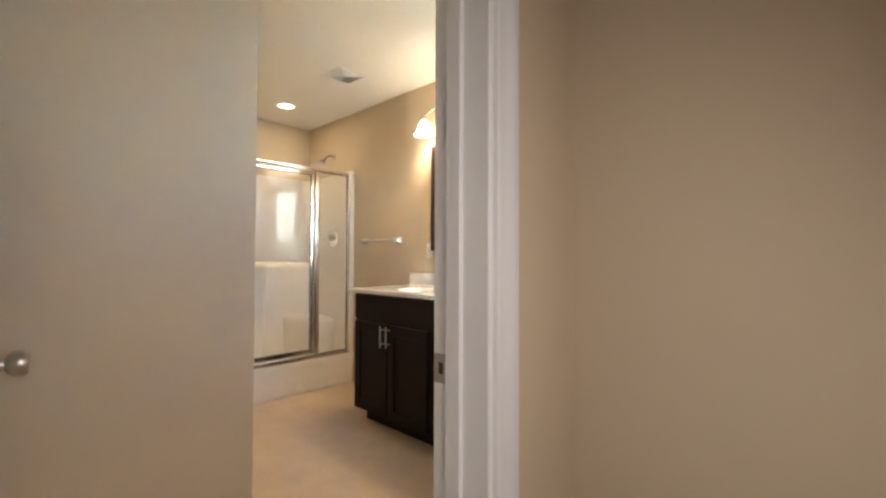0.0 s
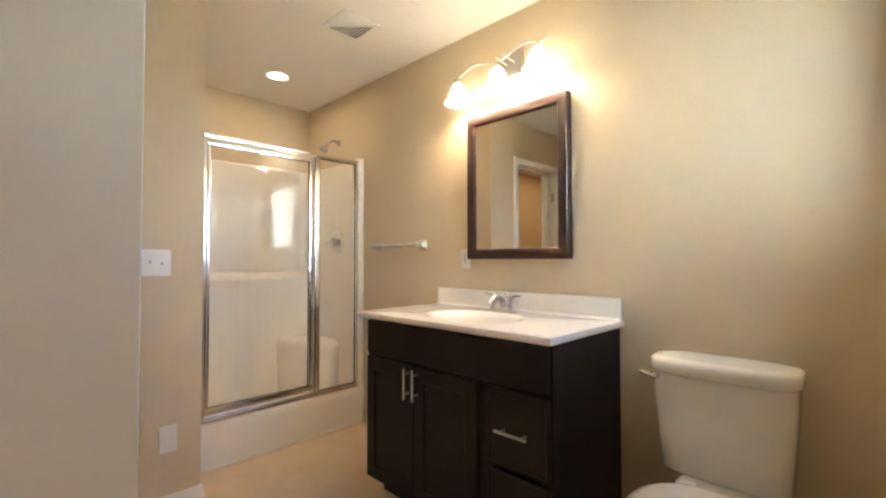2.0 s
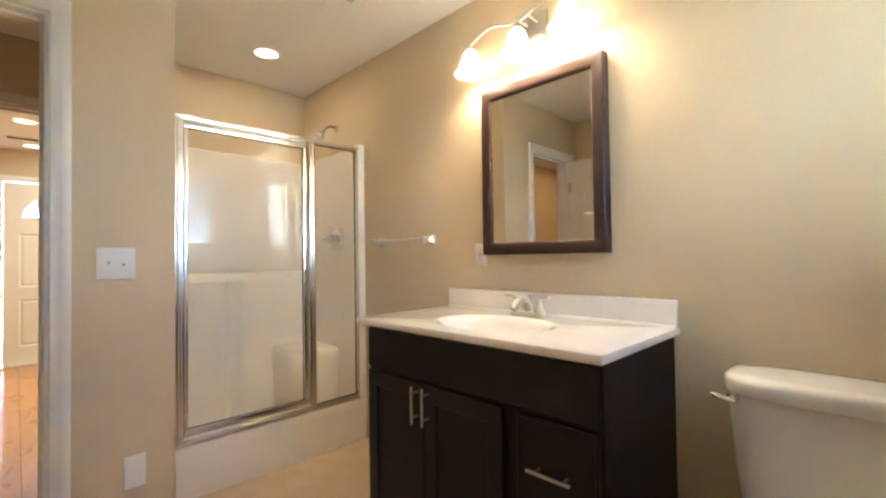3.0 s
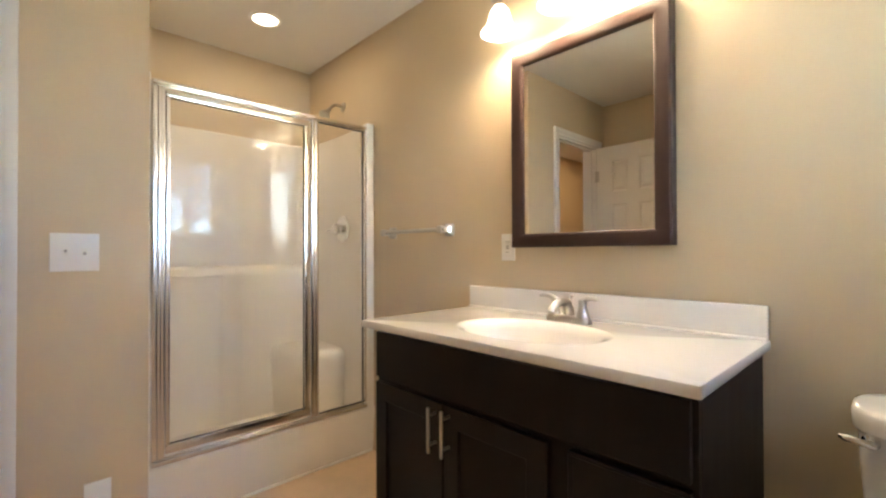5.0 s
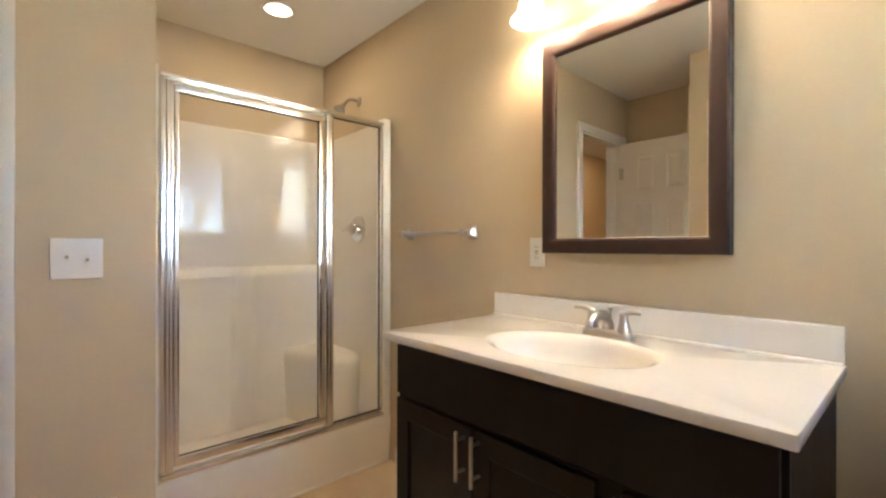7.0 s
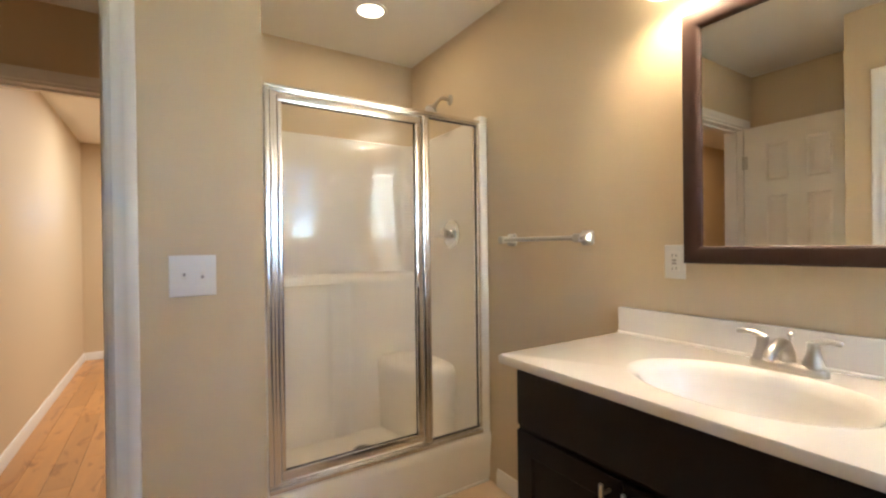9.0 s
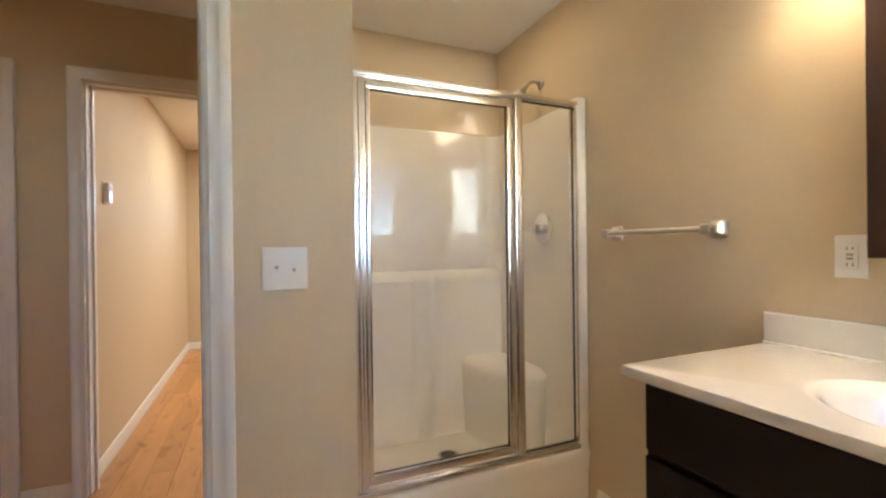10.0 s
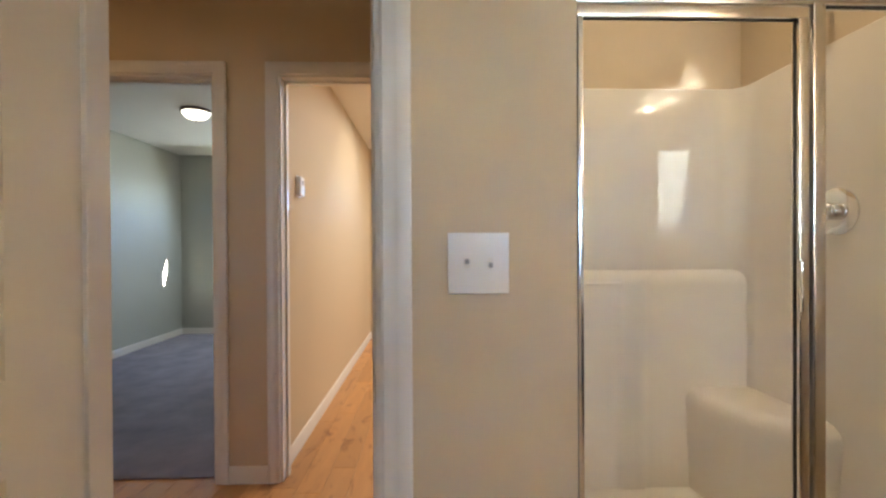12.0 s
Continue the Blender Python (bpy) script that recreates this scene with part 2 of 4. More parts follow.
def casing(axis, plane, side, a0, a1, z0, z1, four=False):
    """Moulded casing round an opening a0..a1, up to z1, on the face `plane`, standing out towards `side`."""
    bm = bmesh.new()

    def put(a, z, d):
        q = plane + side * d
        return (q, a, z) if axis == "x" else (a, q, z)

    if four:
        corners = [(a0, z0, -1, -1), (a0, z1, -1, 1), (a1, z1, 1, 1), (a1, z0, 1, -1), (a0, z0, -1, -1)]
    else:
        corners = [(a0, z0, -1, 0), (a0, z1, -1, 1), (a1, z1, 1, 1), (a1, z0, 1, 0)]
    rows = [[bm.verts.new(put(a + sa * w, z + sz * w, d)) for w, d in CASING] for a, z, sa, sz in corners]
    for r0, r1 in zip(rows, rows[1:]):
        for i in range(len(CASING) - 1):
            bm.faces.new((r0[i], r0[i + 1], r1[i + 1], r1[i]))
    bmesh.ops.recalc_face_normals(bm, faces=bm.faces[:])
    return bm


def jamb(axis, p0, p1, a0, a1, z1, stop_at):
    """Door lining 18 mm thick inside an opening, with a stop."""
    bm = bmesh.new()
    t = 0.018

    def b(a, c, z0, z2, q0=p0, q1=p1):
        if axis == "x":
            box(q0, q1, a, c, z0, z2, 0.001, 1, bm)
        else:
            box(a, c, q0, q1, z0, z2, 0.001, 1, bm)

    b(a0, a0 + t, 0.003, z1)
    b(a1 - t, a1, 0.003, z1)
    b(a0 + t, a1 - t, z1 - t, z1)
    s0, s1 = stop_at
    b(a0 + t, a0 + t + 0.011, 0.003, z1 - t, s0, s1)
    b(a1 - t - 0.011, a1 - t, 0.003, z1 - t, s0, s1)
    b(a0 + t + 0.011, a1 - t - 0.011, z1 - t - 0.011, z1 - t, s0, s1)
    return bm


def baseboard(axis, plane, side, a0, a1, h=0.085):
    prof = [(0, 0.0), (0.013, 0.0), (0.013, h - 0.022), (0.009, h - 0.012), (0.007, h - 0.002), (0.004, h), (0, h)]
    rings = []
    for a in (a0, a1):
        rings.append([((plane + side * d, a, z + 0.002) if axis == "x" else (a, plane + side * d, z + 0.002)) for d, z in prof])
    bm = rings_to_mesh(rings)
    bmesh.ops.recalc_face_normals(bm, faces=bm.faces[:])
    return bm


def door_leaf(bm, w, h, panels, t=0.035):
    """A moulded panel door, from x 0 to w, y 0 to t, z 0 to h; panels (x0, x1, z0, z1)."""
    own = bmesh.new()
    xs = sorted({0, w, *[p[0] for p in panels], *[p[1] for p in panels]})
    zs = sorted({0, h, *[p[2] for p in panels], *[p[3] for p in panels]})

    def quad(pts):
        own.faces.new([own.verts.new(q) for q in pts])

    for y, s in ((0.0, 1), (t, -1)):
        for x0, x1 in zip(xs, xs[1:]):
            for z0, z1 in zip(zs, zs[1:]):
                if not any(p[0] <= x0 and x1 <= p[1] and p[2] <= z0 and z1 <= p[3] for p in panels):
                    quad([(x0, y, z0), (x1, y, z0), (x1, y, z1), (x0, y, z1)])
        for p in panels:
            def ring(i, d):
                return [(p[0] + i, y + s * d, p[2] + i), (p[1] - i, y + s * d, p[2] + i), (p[1] - i, y + s * d, p[3] - i), (p[0] + i, y + s * d, p[3] - i)]
            rings_to_mesh([ring(0, 0), ring(0.006, 0.004), ring(0.012, 0.007), ring(0.018, 0.007), ring(0.038, 0.002), ring(0.040, 0.002)], cap0=False, bm=own)
    for a, b in zip(xs, xs[1:]):
        for z in (0, h):
            quad([(a, 0, z), (b, 0, z), (b, t, z), (a, t, z)])
    for a, b in zip(zs, zs[1:]):
        for x in (0, w):
            quad([(x, 0, a), (x, 0, b), (x, t, b), (x, t, a)])
    bmesh.ops.remove_doubles(own, verts=own.verts[:], dist=0.0003)
    bmesh.ops.recalc_face_normals(own, faces=own.faces[:])
    return merge(bm, own)


def six_panels(w, h):
    s, m = 0.14 * w / 0.65, 0.10 * w / 0.65
    c0, c1 = s, w / 2 - m / 2
    d0, d1 = w / 2 + m / 2, w - s
    out = []
    for z0, z1 in ((0.22, 0.80), (0.95, 1.52), (1.62, h - 0.12)):
        out += [(c0, c1, z0, z1), (d0, d1, z0, z1)]
    return out


def transformed(bm, m):
    bmesh.ops.transform(bm, matrix=m, verts=bm.verts[:])
    return bm


def knob_mesh(at, axis):
    bm = lathe(at, axis, [(0, 0.0), (0.0, 0.032), (0.006, 0.032), (0.010, 0.026), (0.012, 0.012), (0.030, 0.011), (0.036, 0.020), (0.044, 0.026), (0.056, 0.0275), (0.064, 0.024), (0.068, 0.014), (0.069, 0.0)], cap0=False, cap1=False)
    bmesh.ops.remove_doubles(bm, verts=bm.verts[:], dist=0.0003)
    return bm


# ---------------------------------------------------------------- plan
CEIL = 2.412
WY = 3.15                     # vanity wall
XE0, XE1 = -0.470, -0.337     # wall with the entry door and the window
XS0, XS1 = -2.972, -2.852       # wall with the switches
YS = 2.008                    # cheek of the shower alcove
XB = -3.962                   # back of the shower alcove
CX0, CX1, CY = -2.19, -1.236, 1.457   # closet block
AY = 0.89                     # back of the door niche
HX0, HX1 = -4.30, -4.18       # far wall of the hall
DH = 2.029                    # door openings
E0, E1 = 0.826, 1.500         # entry opening
H0, H1 = 1.005, 1.628          # hall opening
K0, K1 = -2.03, -1.37       # closet opening
B0, B1 = -0.12, 0.665         # bedroom opening
L0, L1 = 0.966, 1.90          # living room opening
W0, W1, WZ0, WZ1 = 2.180, 2.990, 1.275, 2.097   # window opening

# floors
setting("floor_bath", box(XB, XS0, YS, WY, -0.12, 0.0, bm=box(XS0, XE1, 0.60, WY, -0.12, 0.0)), VINYL, "beige sheet vinyl bathroom floor with a satin sheen", "floor")
setting("floor_entry", box(XE1, 0.56, -2.6, 1.95, -0.12, -0.002), CARPET, "grey carpet of the room before the bathroom", "floor")
setting("floor_bedroom", box(-8.1, -4.235, -4.2, 0.89, -0.12, 0.008), CARPET, "dark blue-grey cut pile bedroom carpet", "floor")
wood_floor = setting("floor_hall", box(-7.75, XS0, -2.2, 4.7, -0.13, -0.012), SEAM, "honey oak strip floor of hall and living room", "floor")
# ceiling over all the rooms
setting("ceiling", box(-8.2, -0.02, 1.90, 4.8, CEIL, CEIL + 0.15, bm=box(-8.2, 0.62, -4.3, 1.90, CEIL, CEIL + 0.15)), CEILING, "flat matt white painted ceiling", "ceiling")
# walls
setting("wall_vanity", wall_mesh("y", WY, WY + 0.12, XB - 0.12, XE1, -0.1, CEIL), PAINT, "tan painted wall behind vanity and toilet", "wall")
setting("wall_window", wall_mesh("x", XE0, XE1, 0.60, WY, -0.1, CEIL, [(E0, E1, -0.1, DH), (W0, W1, WZ0, WZ1)]), PAINT, "tan painted wall with the entry doorway and a window", "wall")
setting("wall_switch", wall_mesh("x", XS0, XS1, -2.2, YS, -0.1, CEIL, [(H0, H1, -0.1, DH)]), PAINT, "tan painted wall with a doorway to the hall", "wall")
setting("wall_shower_cheek", box(XB - 0.12, XS0, YS - 0.11, YS, -0.1, CEIL), PAINT, "tan painted wall beside the shower", "wall")
setting("wall_shower_back", box(XB - 0.12, XB, YS, WY, -0.1, CEIL), PAINT, "tan painted wall above the shower stall", "wall")
setting("wall_closet_side", box(CX1 - 0.11, CX1, 0.60, CY - 0.11, -0.1, CEIL), PAINT, "tan painted side wall of the linen closet", "wall")
setting("wall_closet_front", wall_mesh("y", CY - 0.11, CY, CX0, CX1, -0.1, CEIL, [(K0, K1, -0.1, DH)]), PAINT, "tan painted closet wall with a closed door", "wall")
setting("wall_closet_end", box(CX0, CX0 + 0.11, AY, CY - 0.11, -0.1, CEIL), PAINT, "tan painted end wall of the closet", "wall")
setting("wall_niche", box(XS1, CX1 - 0.11, AY - 0.11, AY, -0.1, CEIL), PAINT, "tan painted wall behind the open hall door", "wall")
setting("wall_bath_end", box(CX1, XE0, 0.60, 0.72, -0.1, CEIL), PAINT, "tan painted wall behind the entry door", "wall")
setting("wall_entry_right", box(XE1, 0.56, 1.79, 1.90, -0.1, CEIL), PAINT, "tan painted wall of the entry room", "wall")
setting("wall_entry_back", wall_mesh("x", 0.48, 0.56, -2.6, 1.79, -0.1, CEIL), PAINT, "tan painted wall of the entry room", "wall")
setting("wall_entry_left", box(XE1, 0.48, -2.6, -2.5, -0.1, CEIL), PAINT, "tan painted wall of the entry room", "wall")
setting("wall_entry_front", box(XE0, XE1, -2.6, 0.60, -0.1, CEIL), PAINT, "tan painted wall beside the entry doorway", "wall")
setting("wall_hall_far", wall_mesh("x", HX0, HX1, -2.2, YS - 0.0, -0.1, CEIL, [(B0, B1, -0.1, DH), (L0, L1, -0.1, DH)]), PAINT, "tan painted hall wall with two cased openings", "wall")
setting("wall_hall_end", box(HX1, XS0, -2.3, -2.2, -0.1, CEIL), PAINT, "tan painted wall at the end of the hall", "wall")
setting("wall_partition", box(-8.07, HX0, 0.83, 0.955, -0.1, CEIL), PAINT, "tan painted partition with a thermostat", "wall")
setting("wall_bedroom_back", wall_mesh("x", -8.07, -7.97, -1.73, 0.83, -0.1, CEIL, [(-0.72, -0.24, 1.62, 2.02)]), BEDPAINT, "grey-green painted bedroom wall", "wall")
setting("wall_bedroom_side", wall_mesh("y", -1.73, -1.63, -7.97, HX0, -0.1, CEIL), BEDPAINT, "grey-green painted bedroom wall", "wall")
setting("wall_front", wall_mesh("x", -7.70, -7.58, 0.945, 4.7, -0.1, CEIL, [(1.44, 2.36, -0.1, 2.06)]), PAINT, "tan painted wall with the front door", "wall")
setting("wall_living_side", wall_mesh("y", 4.6, 4.7, -7.58, HX0, -0.1, CEIL), PAINT, "tan painted living room wall", "wall")
setting("wall_living_near", box(HX0, HX0 + 0.1, WY + 0.12, 4.6, -0.1, CEIL), PAINT, "tan painted living room wall", "wall")
setting("wall_living_inner", box(HX0, HX1, YS, WY + 0.12, -0.1, CEIL), PAINT, "tan painted living room wall", "wall")

# ---------------------------------------------------------------- trim
def trim(name, bm, label, mat=TRIM):
    return smooth(setting(name, bm, mat, label, "trim"), 30)


for nm, ax, pl, sd, a0, a1 in (("casing_entry_out", "x", XE1, 1, E0, E1), ("casing_entry_in", "x", XE0, -1, E0, E1),
                               ("casing_hall_in", "x", XS1, 1, H0, H1), ("casing_hall_out", "x", XS0, -1, H0, H1),
                               ("casing_closet", "y", CY, 1, K0, K1),
                               ("casing_bedroom", "x", HX1, 1, B0, B1), ("casing_living", "x", HX1, 1, L0, L1)):
    trim(nm, casing(ax, pl, sd, a0 + 0.006, a1 - 0.006, 0.003, DH - 0.006), "white moulded door casing against the tan wall")
for nm, ax, p0, p1, a0, a1, st in (("jamb_entry", "x", XE0 - 0.0, XE1, E0, E1, (XE0 + 0.040, XE0 + 0.075)), ("jamb_hall", "x", XS0, XS1, H0, H1, (XS1 - 0.075, XS1 - 0.040)),
                                   ("jamb_closet", "y", CY - 0.11, CY, K0, K1, (CY - 0.075, CY - 0.040)), ("jamb_bedroom", "x", HX0, HX1, B0, B1, (HX0 + 0.04, HX0 + 0.07)),
                                   ("jamb_living", "x", HX0, HX1, L0, L1, (HX0 + 0.04, HX0 + 0.07))):
    trim(nm, jamb(ax, p0, p1, a0, a1, DH, st), "white painted door lining with a stop")
for nm, ax, pl, sd, a0, a1 in (("baseboard_switch", "x", XS1, 1, H1 + 0.056, YS), ("baseboard_cheek", "y", YS, 1, XS1 - 0.20, XS1 + 0.013),
                               ("baseboard_vanity_gap", "y", WY, -1, -3.10, -2.37), ("baseboard_toilet", "y", WY, -1, -1.32, XE0),
                               ("baseboard_window", "x", XE0, -1, E1 + 0.056, WY - 0.013), ("baseboard_closet_side", "x", CX1, 1, 0.72, CY),
                               ("baseboard_closet_a", "y", CY, 1, CX0, K0 - 0.056), ("baseboard_closet_b", "y", CY, 1, K1 + 0.056, CX1 + 0.013),
                               ("baseboard_niche", "y", AY, 1, XS1, CX0), ("baseboard_hall_mid", "x", HX1, 1, B1 + 0.056, L0 - 0.056),
                               ("baseboard_partition", "y", 0.955, 1, -7.58, HX0), ("baseboard_bed_back", "x", -7.97, 1, -1.617, 0.83),
                               ("baseboard_bed_side", "y", -1.63, 1, -7.97, HX0), ("baseboard_front", "x", -7.58, 1, 0.958, 1.38),
                               ("baseboard_entry_a", "x", XE1, 1, E1 + 0.056, 1.777), ("baseboard_entry_b", "y", 1.79, -1, XE1, 0.48)):
    trim(nm, baseboard(ax, pl, sd, a0, a1), "white painted baseboard along the tan wall")


# ---------------------------------------------------------------- doors
def hinged_door(name, w, h, panels, matrix, label, knob_x, knobs=(1, -1), hinge_x=0.0, hinge_y=0.0, t=0.035):
    root = thing(name, matrix.translation, label, "door", "", "structure")
    bm = transformed(door_leaf(bmesh.new(), w, h, panels, t), matrix)
    leaf = part("door_leaf", bm, DOORWHITE, root)
    for s in knobs:
        at, ax = Vector((knob_x, t if s > 0 else 0, 0.875)), Vector((0, s, 0))
        smooth(part("door_knob", knob_mesh(matrix @ at, matrix.to_3x3() @ ax), NICKEL, root, "satin nickel door knob"))
    edge = w if knob_x > w / 2 else 0.0
    sgn = 1 if edge else -1
    part("latch_plate", transformed(box(min(edge, edge + sgn * 0.0015), max(edge, edge + sgn * 0.0015), t / 2 - 0.0125, t / 2 + 0.0125, 0.847, 0.903), matrix), NICKEL, root, "nickel latch plate")
    for hz in (0.24, 1.76):
        hb = lathe((hinge_x, hinge_y, hz - 0.045), (0, 0, 1), [(0, 0.0), (0, 0.0065), (0.09, 0.0065), (0.094, 0.004), (0.094, 0.0)], 12, cap0=False, cap1=False)
        box(hinge_x, hinge_x + (0.03 if hinge_x < w / 2 else -0.03), hinge_y - 0.001, hinge_y + 0.0015, hz - 0.045, hz + 0.045, bm=hb) if hinge_x < w / 2 else None
        part("hinge", transformed(hb, matrix), NICKEL, root, "nickel butt hinge")
    return root


LW = 0.612
hinged_door("door_hall", LW, 1.999, six_panels(LW, 1.999), pose(XS1 + 0.018, H0 + 0.012, 0.012, 0, 0, 0) @ pose(0, 0.0, 0), "white six-panel door standing open into the bathroom", LW - 0.06, hinge_x=-0.008, hinge_y=0.036)
EW = 0.616
hinged_door("door_entry", EW + 0.06, 1.999, six_panels(EW + 0.06, 1.999), pose(XE0 - 0.016, E0 + 0.040, 0.012, 0, 0, 179.0), "white six-panel door standing open into the bathroom", EW, hinge_x=-0.008, hinge_y=0.0)
KW = K1 - K0 - 0.042
hinged_door("door_closet", KW, 1.999, six_panels(KW, 1.999), pose(K0 + 0.021, CY - 0.038, 0.012), "closed white six-panel linen closet door", 0.06, knobs=(1,), hinge_x=KW + 0.004, hinge_y=0.037)
# strike plates on the latch-side linings
for nm, x0, x1, y in (("strike_plate", XE0 + 0.004, XE0 + 0.036, E1 - 0.018), ("strike_plate", XS1 - 0.036, XS1 - 0.004, H1 - 0.018)):
    root = thing(nm, ((x0 + x1) / 2, y, 0.893), "bright nickel strike plate let into the door lining", "strike plate")
    bm = bmesh.new()
    for a0, a1, z0, z1 in ((x0, x1, 0.865, 0.882), (x0, x1, 0.904, 0.921), (x0, x0 + 0.010, 0.882, 0.904), (x1 - 0.009, x1, 0.882, 0.904)):
        box(a0, a1, y - 0.0018, y - 0.0002, z0, z1, bm=bm)
    part("plate", bm, NICKEL, root)
    part("latch_hole", box(x0 + 0.010, x1 - 0.009, y - 0.0008, y - 0.0002, 0.882, 0.904), RUBBER, root, "dark latch hole")

# front door with a fanlight
fd = thing("door_front", (-7.62, 1.90, 0.0), "cream steel front door with a glazed fanlight", "door", "", "structure")
fw = 0.91
fan_r, fan_z = 0.31, 1.64
bm = bmesh.new()
# leaf below the fanlight
pan = [(0.13, 0.41, 0.20, 0.72), (0.50, 0.78, 0.20, 0.72), (0.13, 0.41, 0.86, 1.46), (0.50, 0.78, 0.86, 1.46)]
door_leaf(bm, fw, fan_z, pan, 0.044)
# leaf round the fanlight
NSEG = 18
for y0, y1 in ((0.0, 0.044),):
    arc = [(fw / 2 - fan_r * math.cos(math.pi * k / NSEG), fan_z + fan_r * 0.86 * math.sin(math.pi * k / NSEG)) for k in range(NSEG + 1)]
    top = [(fw * k / NSEG, 2.03) for k in range(NSEG + 1)]
    for yy in (y0, y1):
        va = [bm.verts.new((x, yy, z)) for x, z in arc]
        vt = [bm.verts.new((x, yy, z)) for x, z in top]
        for k in range(NSEG):
            bm.faces.new((va[k], va[k + 1], vt[k + 1], vt[k]))
        c0 = bm.verts.new((0, yy, fan_z))
        c1 = bm.verts.new((fw, yy, fan_z))
        bm.faces.new((c0, va[0], vt[0]))
        bm.faces.new((va[-1], c1, vt[-1]))
fm = pose(-7.60, 1.445, 0.015, 0, 0, 90)
part("door_leaf", transformed(bm, fm), material("front_door_paint", (0.70, 0.64, 0.50), 0.4, tone=0.02), fd)
bm = bmesh.new()
tube([(fw / 2 - fan_r * math.cos(math.pi * k / 24), 0.0, fan_z + fan_r * 0.86 * math.sin(math.pi * k / 24)) for k in range(25)], 0.012, 8, bm)
tube([(fw / 2 - fan_r, 0.0, fan_z), (fw / 2 + fan_r, 0.0, fan_z)], 0.012, 8, bm)
for a in (36, 72, 108, 144):
    tube([(fw / 2 - 0.1 * math.cos(radians(a)), 0.0, fan_z + 0.086 * math.sin(radians(a))), (fw / 2 - fan_r * math.cos(radians(a)), 0.0, fan_z + fan_r * 0.86 * math.sin(radians(a)))], 0.006, 6, bm)
tube([(fw / 2 - 0.1 * math.cos(math.pi * k / 12), 0.0, fan_z + 0.086 * math.sin(math.pi * k / 12)) for k in range(13)], 0.006, 6, bm)
part("fanlight_bars", transformed(bm, fm), TRIM, fd, "white curved fanlight glazing bars")
bm = bmesh.new()
ring = [bm.verts.new((fw / 2 - fan_r * math.cos(math.pi * k / 24), 0.02, fan_z + fan_r * 0.86 * math.sin(math.pi * k / 24))) for k in range(25)]
bm.faces.new(ring)
pane = part("fanlight_pane", transformed(bm, fm), PANE, fd, "clear fanlight glass")
pane.visible_shadow = False
smooth(part("door_knob", knob_mesh(fm @ Vector((0.84, 0.0, 0.92)), (1, 0, 0)), NICKEL, fd, "nickel door knob"))
trim("casing_front", casing("x", -7.58, 1, 1.44, 2.36, 0.003, 2.06), "white moulded front door casing")
part("threshold", box(-7.70, -7.52, 1.44, 2.36, -0.005, 0.014), ALUMINIUM, fd, "aluminium door sill")

# ---------------------------------------------------------------- window over the toilet
win = thing("window_1", (XE0, (W0 + W1) / 2, WZ0), "white double-hung window with glazing bars", "window", "", "structure")
bm = bmesh.new()
for a0, a1, z0, z1 in ((W0, W0 + 0.025, WZ0, WZ1), (W1 - 0.025, W1, WZ0, WZ1), (W0 + 0.025, W1 - 0.025, WZ1 - 0.025, WZ1), (W0 + 0.025, W1 - 0.025, WZ0, WZ0 + 0.025)):
    box(XE0 + 0.002, XE1 - 0.002, a0, a1, z0, z1, bm=bm)
part("window_frame", bm, TRIM, win)
zm = (WZ0 + WZ1) / 2
for nm, xs, z0, z1 in (("lower_sash", -0.420, WZ0 + 0.025, zm + 0.015), ("upper_sash", -0.388, zm - 0.015, WZ1 - 0.025)):
    bm = bmesh.new()
    a0, a1 = W0 + 0.025, W1 - 0.025
    for b0, b1, c0, c1 in ((a0, a0 + 0.03, z0, z1), (a1 - 0.03, a1, z0, z1), (a0 + 0.03, a1 - 0.03, z0, z0 + 0.032), (a0 + 0.03, a1 - 0.03, z1 - 0.032, z1)):
        box(xs - 0.014, xs + 0.014, b0, b1, c0, c1, 0.002, 1, bm)
    sash = part(nm, bm, TRIM, win)
    bm = bmesh.new()
    cm, third = (z0 + z1) / 2, (a1 - a0 - 0.06) / 3
    for am in (a0 + 0.03 + third, a0 + 0.03 + 2 * third):
        box(xs - 0.007, xs + 0.007, am - 0.009, am + 0.009, z0 + 0.03, z1 - 0.03, bm=bm)
    box(xs - 0.0065, xs + 0.0065, a0 + 0.03, a1 - 0.03, cm - 0.009, cm + 0.009, bm=bm)
    part("glazing_bars", bm, TRIM, sash)
    pane = part("pane", box(xs - 0.002, xs + 0.002, a0 + 0.028, a1 - 0.028, z0 + 0.03, z1 - 0.03), PANE, sash, "clear window glass")
    pane.visible_shadow = False
smooth(part("window_casing", casing("x", XE0, -1, W0, W1, WZ0 + 0.0, WZ1), TRIM, win), 30)
part("window_sill", box(XE0 - 0.045, XE0 + 0.03, W0 - 0.075, min(W1 + 0.075, WY - 0.004), WZ0 - 0.022, WZ0 - 0.001, 0.004, 2), TRIM, win)
part("apron", box(XE0 - 0.015, XE0, W0 - 0.06, min(W1 + 0.06, WY - 0.004), WZ0 - 0.085, WZ0 - 0.023, 0.003, 1), TRIM, win)

# ---------------------------------------------------------------- shower
SX = -3.182
stall = thing("shower_stall", (-3.57, 2.57, 0.0), "glossy white one-piece fibreglass shower stall", "shower stall")
top = 1.877
iy0, iy1, ixb = YS + 0.022, WY - 0.022, XB + 0.022
bm = bmesh.new()
box(XB + 0.003, XB + 0.022, YS + 0.003, WY - 0.003, 0.10, top, 0.004, 1, bm)
part("back_panel", bm, FIBREGLASS, stall)
for nm, y0, y1 in (("side_panel", YS + 0.003, YS + 0.022), ("side_panel", WY - 0.022, WY - 0.003)):
    part(nm, box(XB + 0.022, SX - 0.03, y0, y1, 0.10, top, 0.004, 1), FIBREGLASS, stall)
